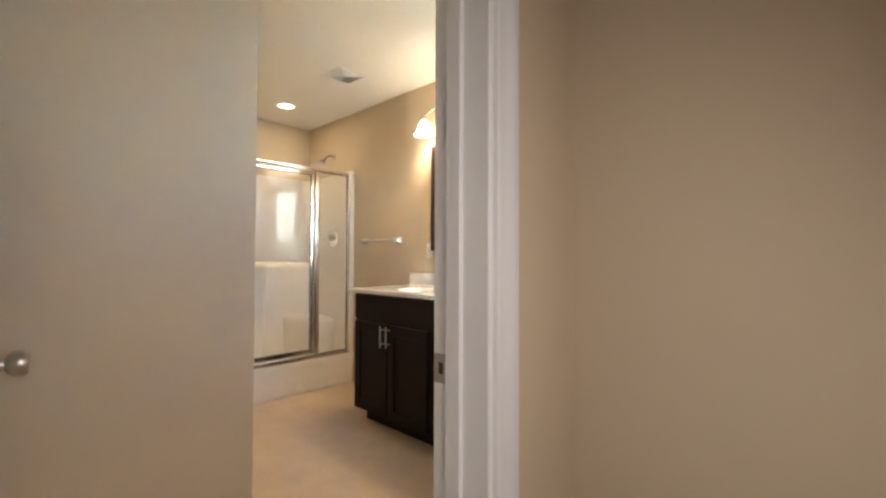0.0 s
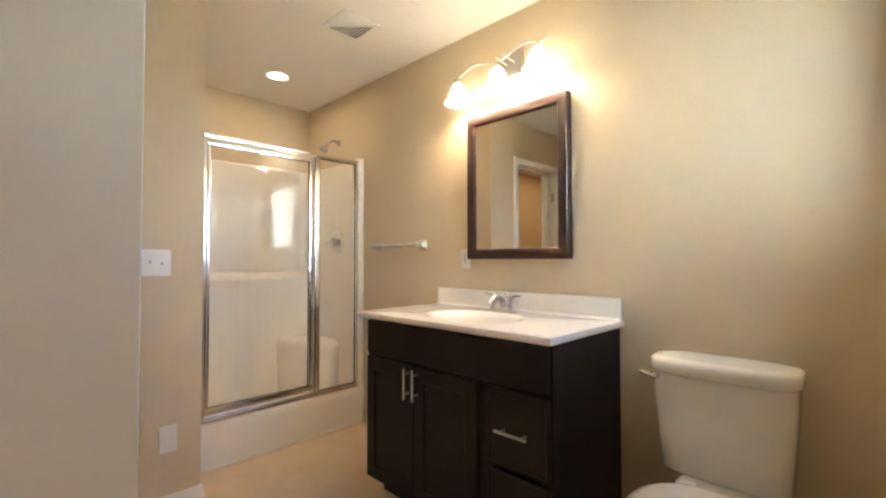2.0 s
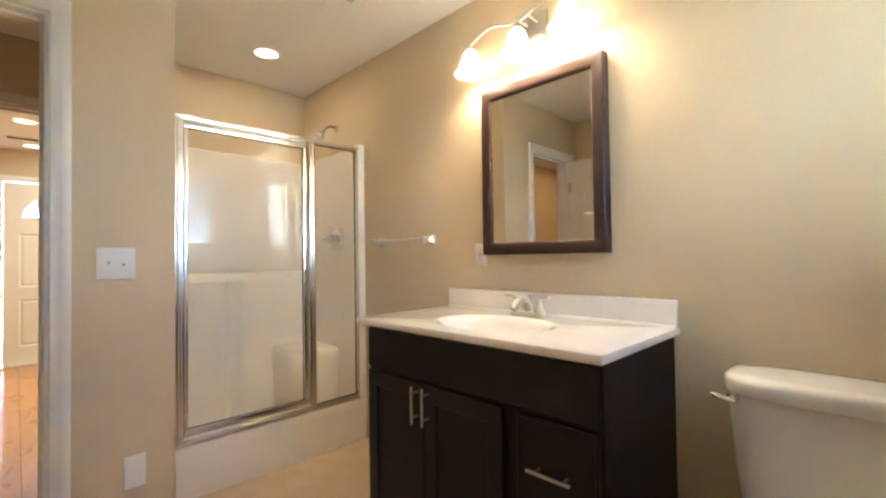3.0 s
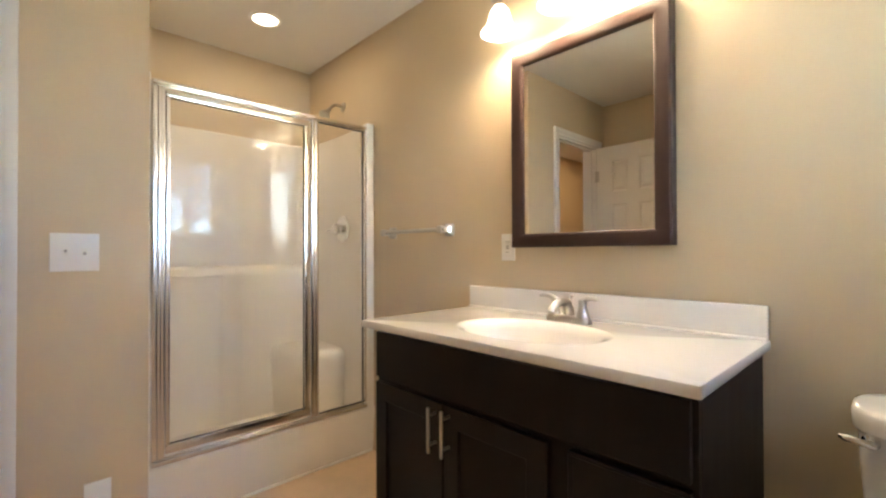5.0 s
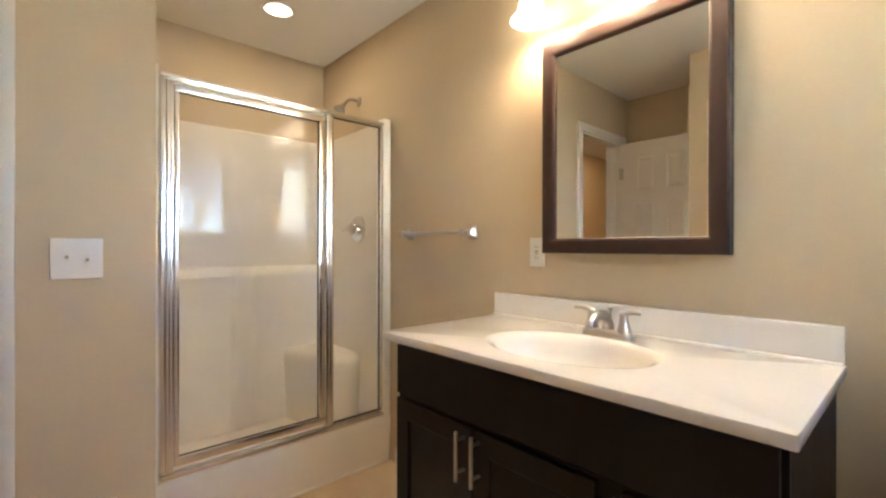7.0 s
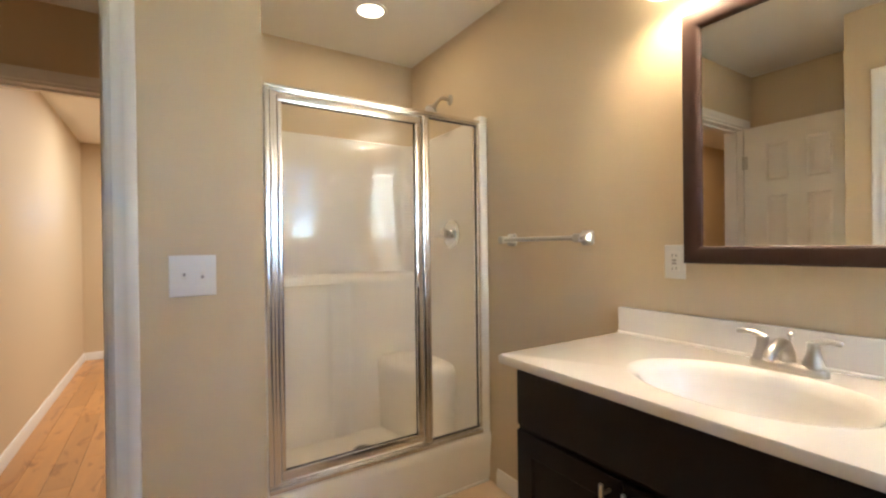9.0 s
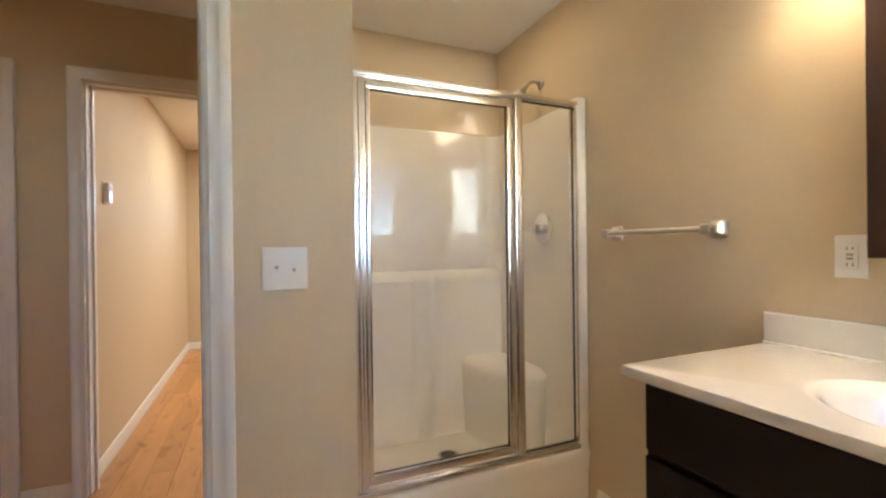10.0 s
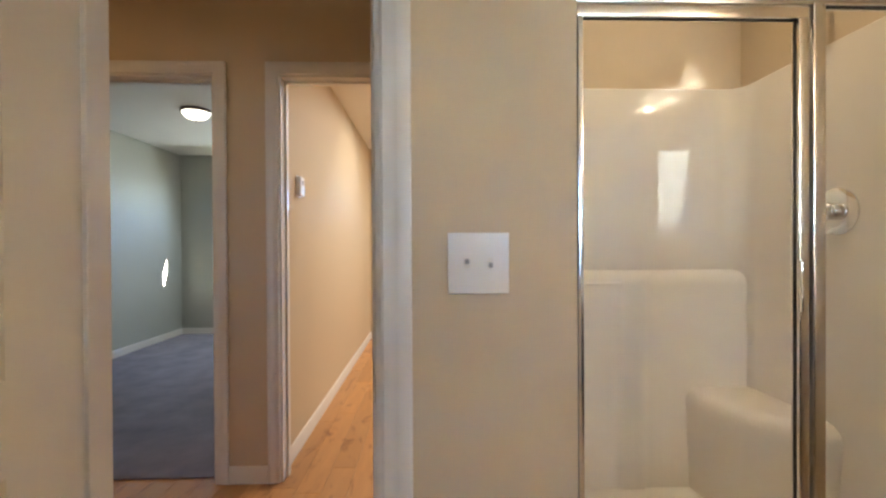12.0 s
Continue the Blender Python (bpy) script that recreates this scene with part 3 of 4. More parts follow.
for y0, y1 in ((YS + 0.002, YS + 0.056), (WY - 0.052, WY - 0.002)):
    smooth(part("front_flange", box(SX - 0.03, SX + 0.028, y0, y1, 0.245, top, 0.010, 3), FIBREGLASS, stall))
# rounded inner corners
for yc, s in ((iy0, 1), (iy1, -1)):
    R = 0.09
    rings = []
    for z in (0.12, top - 0.004):
        arc = [(ixb + R - R * math.cos(radians(a)), yc + s * (R - R * math.sin(radians(a))), z) for a in range(0, 91, 10)]
        rings.append(arc + [(ixb - 0.001, yc - s * 0.001, z)])
    b = rings_to_mesh(rings)
    bmesh.ops.recalc_face_normals(b, faces=b.faces[:])
    smooth(part("corner_cove", b, FIBREGLASS, stall), 60)
# threshold, a rounded apron that meets the floor
prof = [(SX + 0.006, 0.0), (SX + 0.016, 0.02), (SX + 0.020, 0.12), (SX + 0.030, 0.205), (SX + 0.034, 0.236), (SX + 0.028, 0.253), (SX + 0.012, 0.260), (SX - 0.06, 0.260), (SX - 0.085, 0.251), (SX - 0.095, 0.24), (SX - 0.10, 0.10), (SX - 0.10, 0.0)]
b = rings_to_mesh([[(x, y, z + 0.001) for x, z in prof] for y in (YS + 0.002, WY - 0.002)])
bmesh.ops.recalc_face_normals(b, faces=b.faces[:])
smooth(part("threshold", b, FIBREGLASS, stall), 45)
part("pan", box(XB + 0.022, SX - 0.10, iy0, iy1, 0.02, 0.10, 0.006, 2), FIBREGLASS, stall)
# moulded ledge, column and seats
def ease(u):
    u = max(0.0, min(1.0, u))
    return u * u * (3 - 2 * u)


zs = [0.101 + 0.06 * k for k in range(15)] + [0.975 + 0.006 * k for k in range(15)]
ys = [iy0 + 0.004 + (iy1 - iy0 - 0.008) * k / 96 for k in range(97)]
rows = []
for z in zs:
    low = math.sqrt(max(0.0, 1 - (max(0.0, z - 0.995) / 0.066) ** 2))
    rows.append([(ixb + 0.001 + 0.052 * low + 0.013 * low * ease((y - 2.525) / 0.035) * ease((2.675 - y) / 0.035), y, z) for y in ys])
b = rings_to_mesh(rows, False, False, closed=False)
bmesh.ops.recalc_face_normals(b, faces=b.faces[:])
smooth(part("moulded_ledge", b, FIBREGLASS, stall), 80)
part("grab_line", tube([(ixb + 0.085, 2.20, 1.005), (ixb + 0.092, 2.24, 1.005), (ixb + 0.092, 2.50, 1.005), (ixb + 0.085, 2.54, 1.005)], 0.007, 10), FIBREGLASS, stall)


def corner_seat(y_corner, s, z, rx, ry):
    """A quarter-round moulded seat in a back corner."""
    rings = []
    for zz, k in ((0.10, 0.93), (z - 0.09, 0.985), (z - 0.055, 0.99), (z - 0.035, 0.98), (z - 0.018, 0.955), (z - 0.006, 0.915), (z, 0.86), (z + 0.001, 0.70)):
        arc = [(ixb + rx * k * math.cos(radians(a)), y_corner + s * ry * k * math.sin(radians(a)), zz) for a in range(0, 91, 6)]
        rings.append([(ixb, y_corner, zz)] + arc)
    b = rings_to_mesh(rings)
    bmesh.ops.recalc_face_normals(b, faces=b.faces[:])
    return smooth(part("seat", b, FIBREGLASS, stall), 80)


corner_seat(iy1, -1, 0.540, 0.50, 0.29)
corner_seat(iy0, 1, 0.56, 0.30, 0.24)
drain = thing("shower_drain", (-3.66, 2.65, 0.10), "round nickel shower drain grate in the pan", "drain")
smooth(part("ring", lathe((-3.66, 2.65, 0.098), (0, 0, 1), [(0, 0.0), (0, 0.055), (0.004, 0.055), (0.006, 0.050), (0.005, 0.044), (0.004, 0.0)], 32, cap0=False, cap1=False), NICKEL, drain))
for k in range(-3, 4):
    half = math.sqrt(0.04 ** 2 - (k * 0.011) ** 2)
    part("slot", box(-3.66 + k * 0.011 - 0.003, -3.66 + k * 0.011 + 0.003, 2.65 - half, 2.65 + half, 0.1025, 0.1032), RUBBER, drain, "dark drain slot")

# framed glass enclosure
enc = thing("shower_enclosure", (SX, 2.57, 0.277), "polished aluminium shower enclosure with clear glass", "shower door")
FX0, FX1 = SX - 0.022, SX + 0.022
GLASS_TURN = -1.0


def bar(name, parent, y0, y1, z0, z1, x0=FX0, x1=FX1, mat=ALUMINIUM, bev=0.004, label=""):
    return smooth(part(name, box(x0, x1, y0, y1, z0, z1, bev, 2), mat, parent, label), 35)


fy0, fy1, fz0, fz1 = 2.068, 3.100, 0.261, 1.852
bar("header", enc, fy0, fy1, 1.836, fz1, FX0 - 0.004, FX1 + 0.006)
bar("header_lip", enc, fy0, fy1, 1.828, 1.836, FX0, FX1 - 0.004)
bar("sill_track", enc, fy0, fy1, fz0, 0.280, FX0 - 0.004, FX1 + 0.006)
bar("sill_lip", enc, fy0, fy1, 0.280, 0.288, FX0, FX1 - 0.010)
bar("wall_jamb", enc, fy0, 2.088, 0.288, 1.828)
bar("jamb_fin", enc, 2.088, 2.101, 0.288, 1.828, FX0 + 0.004, FX1 + 0.004)
bar("hinge_stile", enc, 2.101, 2.116, 0.288, 1.828, FX0 + 0.006, FX1 - 0.006)
bar("post", enc, 2.766, 2.786, 0.288, 1.828, FX0, FX1 + 0.002)
bar("post_fin", enc, 2.786, 2.808, 0.288, 1.828, FX0 + 0.004, FX1 - 0.006)
bar("wall_jamb", enc, 3.086, fy1, 0.288, 1.828)
bar("door_top_rail", enc, 2.118, 2.760, 1.790, 1.820, SX - 0.012, SX + 0.018)
bar("door_bottom_rail", enc, 2.118, 2.760, 0.300, 0.336, SX - 0.012, SX + 0.018)
bar("door_stile", enc, 2.118, 2.134, 0.336, 1.790, SX - 0.012, SX + 0.018)
bar("door_stile", enc, 2.730, 2.760, 0.336, 1.790, SX - 0.012, SX + 0.018)
pane = part("door_glass", transformed(box(-0.0025, 0.0025, -0.300, 0.300, 0.330, 1.796), Matrix.Translation((SX + 0.003, 2.432, 0)) @ Matrix.Rotation(radians(GLASS_TURN), 4, "Z")), GLASS, enc, "clear door glass")
pane.visible_shadow = False
pane = part("fixed_glass", box(SX - 0.002, SX + 0.003, 2.804, 3.090, 0.282, 1.834), GLASS, enc, "clear fixed glass")
pane.visible_shadow = False
for y0, y1, z0, z1 in ((2.1325, 2.1350, 0.336, 1.790), (2.7285, 2.731, 0.336, 1.790), (2.1350, 2.7285, 1.7875, 1.790), (2.1350, 2.7285, 0.336, 0.3385),
                       (2.8075, 2.810, 0.288, 1.828), (3.083, 3.086, 0.288, 1.828), (2.810, 3.083, 1.824, 1.828), (2.810, 3.083, 0.288, 0.292)):
    part("gasket", box(SX - 0.003, SX + 0.0065, y0, y1, z0, z1), RUBBER, enc, "dark glazing gasket")
smooth(part("pull_handle", box(SX + 0.018, SX + 0.034, 2.724, 2.740, 0.985, 1.125, 0.004, 2), CHROME, enc, "chrome door pull"))
smooth(part("caulk_bead", tube([(SX + 0.014, YS + 0.06, 0.004), (SX + 0.014, WY - 0.01, 0.004)], 0.008, 8), CAULK, stall), 60)

# valve and shower head on the vanity wall
vz, vx = 1.283, -3.468
valve = thing("shower_valve", (vx, WY - 0.022, vz), "chrome single-lever shower valve with a round plate", "shower valve")
smooth(part("escutcheon", lathe((vx, WY - 0.0225, vz), (0, -1, 0), [(0, 0.0), (0, 0.082), (0.005, 0.082), (0.012, 0.070), (0.014, 0.034), (0.014, 0.0)], 40, cap0=False, cap1=False), CHROME, valve))
smooth(part("hub", lathe((vx, WY - 0.034, vz), (0, -1, 0), [(0, 0.030), (0.022, 0.028), (0.030, 0.034), (0.046, 0.034), (0.054, 0.026), (0.056, 0.0)], 28, cap1=False), CHROME, valve))
smooth(part("lever", tube([(vx, WY - 0.075, vz), (vx - 0.03, WY - 0.082, vz - 0.004), (vx - 0.075, WY - 0.090, vz - 0.010), (vx - 0.088, WY - 0.091, vz - 0.012)], [0.009, 0.008, 0.0065, 0.004], 12), CHROME, valve, "chrome lever handle"))
hx, hz = -3.500, 2.064
head = thing("shower_spray", (hx, WY, hz), "brushed nickel shower head on a bent arm", "shower head")
smooth(part("flange", lathe((hx, WY - 0.001, hz), (0, -1, 0), [(0, 0.030), (0.004, 0.029), (0.010, 0.016), (0.011, 0.0)], 28, cap1=False), NICKEL, head))
smooth(part("arm", tube([(hx, WY - 0.004, hz), (hx, WY - 0.045, hz + 0.004), (hx, WY - 0.068, hz - 0.003), (hx, WY - 0.086, hz - 0.020), (hx, WY - 0.104, hz - 0.044)], 0.0095, 14), NICKEL, head))
hd = Vector((0, -0.62, -0.78)).normalized()
smooth(part("rose", lathe(Vector((hx, WY - 0.101, hz - 0.040)), hd, [(0, 0.0), (0, 0.013), (0.016, 0.014), (0.022, 0.018), (0.040, 0.032), (0.052, 0.036), (0.057, 0.034), (0.058, 0.0)], 28, cap0=False, cap1=False), NICKEL, head))

# ---------------------------------------------------------------- towel bar
bz, by = 1.241, WY - 0.062
rail = thing("towel_bar", (-2.73, WY, bz), "brushed nickel towel bar with square flared posts", "towel bar")
for px in (-2.972, -2.528):
    b = bmesh.new()
    rr = lambda y, s: [(px + sx * s, y, bz + sz * s) for sx, sz in ((-1, -0.72), (-0.72, -1), (0.72, -1), (1, -0.72), (1, 0.72), (0.72, 1), (-0.72, 1), (-1, 0.72))]
    rings_to_mesh([rr(WY - 0.001, 0.030), rr(WY - 0.008, 0.030), rr(WY - 0.013, 0.024), rr(WY - 0.030, 0.014), rr(WY - 0.046, 0.013), rr(WY - 0.054, 0.017), rr(WY - 0.074, 0.017), rr(WY - 0.078, 0.013)], bm=b)
    bmesh.ops.recalc_face_normals(b, faces=b.faces[:])
    part("post", b, NICKEL, rail)
smooth(part("rod", tube([(-3.000, by, bz), (-2.990, by, bz), (-2.508, by, bz), (-2.498, by, bz)], [0.0075, 0.0095, 0.0095, 0.0075], 16), NICKEL, rail))

# ---------------------------------------------------------------- vanity
VX0, VX1, VY = -2.347, -1.322, 2.612
vanity = thing("vanity_cabinet", ((VX0 + VX1) / 2, 2.9, 0.0), "espresso-stained shaker vanity cabinet against the wall", "cabinet")
for sx0, foot in ((VX0, 0.012), (VX1 - 0.018, 0.0)):
    b = box(sx0, sx0 + 0.018, VY + 0.02, WY - 0.002, 0.100, 0.868, 0.0015, 1)
    box(sx0 + foot, sx0 + foot + 0.018, VY + 0.085, WY - 0.002, 0.0, 0.101, bm=b)
    part("side_panel", b, ESPRESSO, vanity)
b = box(VX0, VX1, VY + 0.002, VY + 0.020, 0.100, 0.868, 0.001, 1)
part("face_frame", b, ESPRESSO, vanity)
part("toe_kick", box(VX0 + 0.030, VX1 - 0.018, VY + 0.085, VY + 0.100, 0.0, 0.100), ESPRESSO, vanity)


def shaker(name, x0, x1, z0, z1, rail_w, depth=0.008):
    y0, y1 = VY - 0.017, VY + 0.001

    def ring(i, y):
        return [(x0 + i, y, z0 + i), (x1 - i, y, z0 + i), (x1 - i, y, z1 - i), (x0 + i, y, z1 - i)]

    b = rings_to_mesh([ring(0, y1), ring(0, y0 + 0.002), ring(0.002, y0), ring(rail_w - 0.002, y0), ring(rail_w, y0 + 0.002), ring(rail_w, y0 + depth), ring(rail_w + 0.001, y0 + depth + 0.001)])
    bmesh.ops.recalc_face_normals(b, faces=b.faces[:])
    return part(name, b, ESPRESSO, vanity)


def bar_pull(parent, p0, p1):
    p0, p1 = Vector(p0), Vector(p1)
    d = (p1 - p0).normalized()
    b = tube([p0, p0 + d * 0.002, p1 - d * 0.002, p1], [0.0035, 0.0055, 0.0055, 0.0035], 12)
    for q in (p0 + d * 0.024, p1 - d * 0.024):
        tube([q, q + Vector((0, 0.032, 0))], 0.0045, 10, b)
    return smooth(part("bar_pull", b, NICKEL, parent, "brushed nickel bar pull"))


false_front = part("false_front", box(VX0 + 0.012, VX1 - 0.010, VY - 0.017, VY + 0.001, 0.700, 0.856, 0.003, 2), ESPRESSO, vanity)
dl = shaker("door", VX0 + 0.010, -1.998, 0.105, 0.683, 0.060)
dr = shaker("door", -1.992, -1.640, 0.105, 0.683, 0.060)
d1 = shaker("drawer", -1.585, VX1 - 0.010, 0.418, 0.683, 0.010, 0.003)
d2 = shaker("drawer", -1.585, VX1 - 0.010, 0.105, 0.394, 0.010, 0.003)
PY = VY - 0.048
bar_pull(dl, (-2.025, PY, 0.541), (-2.025, PY, 0.676))
bar_pull(dr, (-1.968, PY, 0.544), (-1.968, PY, 0.679))
bar_pull(d1, (-1.532, PY, 0.543), (-1.396, PY, 0.543))
bar_pull(d2, (-1.532, PY, 0.267), (-1.396, PY, 0.267))

# one-piece top with an oval bowl
TX0, TX1, TY0, TY1, TZ = -2.383, -1.304, 2.568, WY - 0.003, 0.895
BX, BY, BRX, BRY = -1.850, 2.822, 0.226, 0.165
vtop = thing("sink_counter", ((TX0 + TX1) / 2, 2.86, 0.868), "white cultured marble vanity top with an oval bowl", "countertop")
N = 96
angs = sorted([2 * math.pi * k / N for k in range(N)] + [math.atan2(y - BY, x - BX) % (2 * math.pi) for x in (TX0, TX1) for y in (TY0, TY1)])


def rect_ring(inset, z):
    out = []
    for a in angs:
        c, s = math.cos(a), math.sin(a)
        ks = []
        if c > 1e-9:
            ks.append((TX1 - inset - BX) / c)
        if c < -1e-9:
            ks.append((TX0 + inset - BX) / c)
        if s > 1e-9:
            ks.append((TY1 - inset - BY) / s)
        if s < -1e-9:
            ks.append((TY0 + inset - BY) / s)
        k = min(ks)
        out.append((BX + c * k, BY + s * k, z))
    return out


def oval_ring(k, z, lift=0.0):
    return [(BX + BRX * k * math.cos(a), BY + BRY * k * math.sin(a) - lift, z) for a in angs]


rings = [rect_ring(0.002, TZ - 0.026), rect_ring(0.0, TZ - 0.024), rect_ring(0.0, TZ - 0.004), rect_ring(0.001, TZ - 0.001), rect_ring(0.004, TZ),
         oval_ring(1.17, TZ), oval_ring(1.14, TZ + 0.0015), oval_ring(1.10, TZ + 0.001), oval_ring(1.05, TZ - 0.003), oval_ring(1.0, TZ - 0.010), oval_ring(0.95, TZ - 0.028),
         oval_ring(0.90, TZ - 0.060), oval_ring(0.80, TZ - 0.095), oval_ring(0.62, TZ - 0.122), oval_ring(0.40, TZ - 0.136), oval_ring(0.12, TZ - 0.142)]
smooth(part("top_and_bowl", rings_to_mesh(rings, cap0=False), MARBLE, vtop), 50)
smooth(part("backsplash", box(TX0 + 0.002, TX1 - 0.002, WY - 0.026, WY - 0.003, TZ + 0.0005, TZ + 0.092, 0.004, 3), MARBLE, vtop), 35)
smooth(part("splash_cove", tube([(TX0 + 0.004, WY - 0.028, TZ + 0.002), (TX1 - 0.004, WY - 0.028, TZ + 0.002)], 0.006, 10), MARBLE, vtop), 60)
smooth(part("bowl_drain", lathe((BX, BY, TZ - 0.143), (0, 0, 1), [(0, 0.0), (0, 0.030), (0.003, 0.030), (0.004, 0.022), (0.007, 0.020), (0.008, 0.0)], 28, cap0=False, cap1=False), NICKEL, vtop, "nickel pop-up drain"))

# faucet
QX, QY = -1.842, 3.040
tap = thing("faucet", (QX, QY, TZ), "brushed nickel two-handle centerset faucet on the vanity top", "faucet")
b = loft([(TZ, QX, QY, 0.082, 0.027, 0.027, 3.2), (TZ + 0.010, QX, QY, 0.082, 0.027, 0.027, 3.2), (TZ + 0.020, QX, QY, 0.078, 0.024, 0.024, 3.0), (TZ + 0.024, QX, QY, 0.070, 0.018, 0.018, 2.6)], 48)
smooth(part("base", b, NICKEL, tap), 50)
sp = [(QX, QY + 0.004, TZ + 0.018), (QX, QY + 0.002, TZ + 0.044), (QX, QY - 0.012, TZ + 0.066), (QX, QY - 0.040, TZ + 0.074), (QX, QY - 0.072, TZ + 0.068), (QX, QY - 0.098, TZ + 0.054), (QX, QY - 0.106, TZ + 0.042)]
smooth(part("spout", tube(sp, [0.018, 0.0165, 0.015, 0.014, 0.013, 0.0125, 0.011], 18), NICKEL, tap), 60)
for s in (-1, 1):
    hxp = QX + s * 0.052
    body = smooth(part("handle_body", lathe((hxp, QY, TZ + 0.018), (0, 0, 1), [(0, 0.023), (0.010, 0.0215), (0.030, 0.015), (0.046, 0.0125), (0.054, 0.014), (0.062, 0.012), (0.066, 0.0)], 24, cap1=False), NICKEL, tap), 50)
    smooth(part("lever", tube([(hxp - s * 0.004, QY, TZ + 0.074), (hxp + s * 0.018, QY - 0.002, TZ + 0.084), (hxp + s * 0.036, QY - 0.006, TZ + 0.086), (hxp + s * 0.054, QY - 0.010, TZ + 0.085), (hxp + s * 0.057, QY - 0.010, TZ + 0.0845)], [0.010, 0.0085, 0.0065, 0.0065, 0.003], 12), NICKEL, body), 60)
rod = part("lift_rod", tube([(QX, QY + 0.020, TZ + 0.02), (QX, QY + 0.020, TZ + 0.082)], 0.0025, 8), NICKEL, tap)
smooth(part("lift_knob", lathe((QX, QY + 0.020, TZ + 0.080), (0, 0, 1), [(0, 0.0), (0, 0.004), (0.004, 0.0065), (0.010, 0.0075), (0.013, 0.005), (0.014, 0.0)], 14, cap0=False, cap1=False), NICKEL, rod))

# ---------------------------------------------------------------- mirror
MX0, MX1, MZ0, MZ1, MW = -2.132, -1.533, 1.152, 1.916, 0.052
mirror = thing("framed_mirror", ((MX0 + MX1) / 2, WY, MZ0), "wall mirror in a flat dark mahogany frame", "mirror")
prof = [(0.0, 0.0), (0.0, 0.040), (0.004, 0.046), (0.016, 0.048), (0.040, 0.044), (0.048, 0.040), (MW, 0.036), (MW, 0.024)]
b = bmesh.new()
corners = [(MX0, MZ0, 1, 1), (MX0, MZ1, 1, -1), (MX1, MZ1, -1, -1), (MX1, MZ0, -1, 1), (MX0, MZ0, 1, 1)]
rows = [[b.verts.new((x + sx * w, WY - 0.002 - d, z + sz * w)) for w, d in prof] for x, z, sx, sz in corners]
for r0, r1 in zip(rows, rows[1:]):
    for i in range(len(prof) - 1):
        b.faces.new((r0[i], r0[i + 1], r1[i + 1], r1[i]))
bmesh.ops.remove_doubles(b, verts=b.verts[:], dist=0.0002)
bmesh.ops.recalc_face_normals(b, faces=b.faces[:])
smooth(part("mirror_frame", b, MIRRORWOOD, mirror), 30)
part("mirror_glass", box(MX0 + 0.045, MX1 - 0.045, WY - 0.032, WY - 0.027, MZ0 + 0.045, MZ1 - 0.045), SILVER, mirror, "silvered mirror glass")
part("backing", box(MX0 + 0.006, MX1 - 0.006, WY - 0.025, WY - 0.002, MZ0 + 0.006, MZ1 - 0.006), MIRRORWOOD, mirror)

# ---------------------------------------------------------------- vanity light
LY = 3.035
light = thing("vanity_light", (-1.85, WY, 2.13), "brushed nickel three-shade vanity light with a wavy bar", "wall lamp")
smooth(part("back_plate", box(-1.925, -1.785, WY - 0.024, WY - 0.001, 2.070, 2.190, 0.008, 3), NICKEL, light), 35)
b = bmesh.new()
for sx in (-1.88, -1.83):
    tube([(sx, WY - 0.02, 2.145), (sx, LY + 0.02, 2.150), (sx, LY, 2.152)], 0.0045, 10, b)
smooth(part("support_arms", b, NICKEL, light), 60)
wave = []
for k in range(41):
    u = k / 40
    x = -2.180 + u * 0.60
    z = 2.134 + 0.018 * math.sin(u * 4 * math.pi - 1.82) + 0.018 * u + (0.03 * max(0, (0.06 - u) / 0.06) ** 2) + 0.03 * max(0, (u - 0.94) / 0.06) ** 1.5
    wave.append((x, LY, z))
smooth(part("wavy_bar", tube(wave, [0.003] + [0.0058] * 39 + [0.003], 12), NICKEL, light), 60)


def bar_z(x):
    return min(wave, key=lambda p: abs(p[0] - x))[2]


for sx in (-2.130, -1.868, -1.635):
    zt = bar_z(sx) - 0.004
    holder = smooth(part("socket_cup", lathe((sx, LY, zt), (0, 0, -1), [(0, 0.0), (0, 0.007), (0.014, 0.008), (0.018, 0.018), (0.036, 0.026), (0.040, 0.024)], 24, cap0=False, cap1=True), NICKEL, light), 50)
    outer = [(0.030, 0.024), (0.045, 0.034), (0.070, 0.042), (0.092, 0.047), (0.110, 0.056), (0.124, 0.070), (0.130, 0.074)]
    inner = [(h, r - 0.003) for h, r in reversed(outer)]
    smooth(part("shade", lathe((sx, LY, zt), (0, 0, -1), outer + inner, 36, cap0=False, cap1=True), SHADEGLOW, holder, "lit frosted glass bell shade"), 70)

# ---------------------------------------------------------------- toilet
TXc = -0.927
toilet = thing("toilet", (TXc, 2.75, 0.0), "white two-piece porcelain toilet with its lid down", "toilet")
b = loft([(0.425, TXc, 3.035, 0.172, 0.085, 0.090, 4.0), (0.435, TXc, 3.033, 0.182, 0.092, 0.094, 4.2), (0.55, TXc, 3.027, 0.190, 0.096, 0.098, 4.6), (0.69, TXc, 3.022, 0.200, 0.100, 0.104, 4.8), (0.762, TXc, 3.020, 0.203, 0.102, 0.106, 4.4)], 72)
smooth(part("tank", b, PORCELAIN, toilet), 55)
b = loft([(0.762, TXc, 3.018, 0.208, 0.114, 0.106, 3.4), (0.769, TXc, 3.018, 0.213, 0.122, 0.108, 3.3), (0.798, TXc, 3.018, 0.213, 0.122, 0.108, 3.3), (0.807, TXc, 3.018, 0.210, 0.119, 0.106, 3.3), (0.812, TXc, 3.018, 0.200, 0.110, 0.10, 3.2), (0.814, TXc, 3.018, 0.17, 0.08, 0.07, 3.0)], 72)
smooth(part("tank_lid", b, PORCELAIN, toilet), 65)
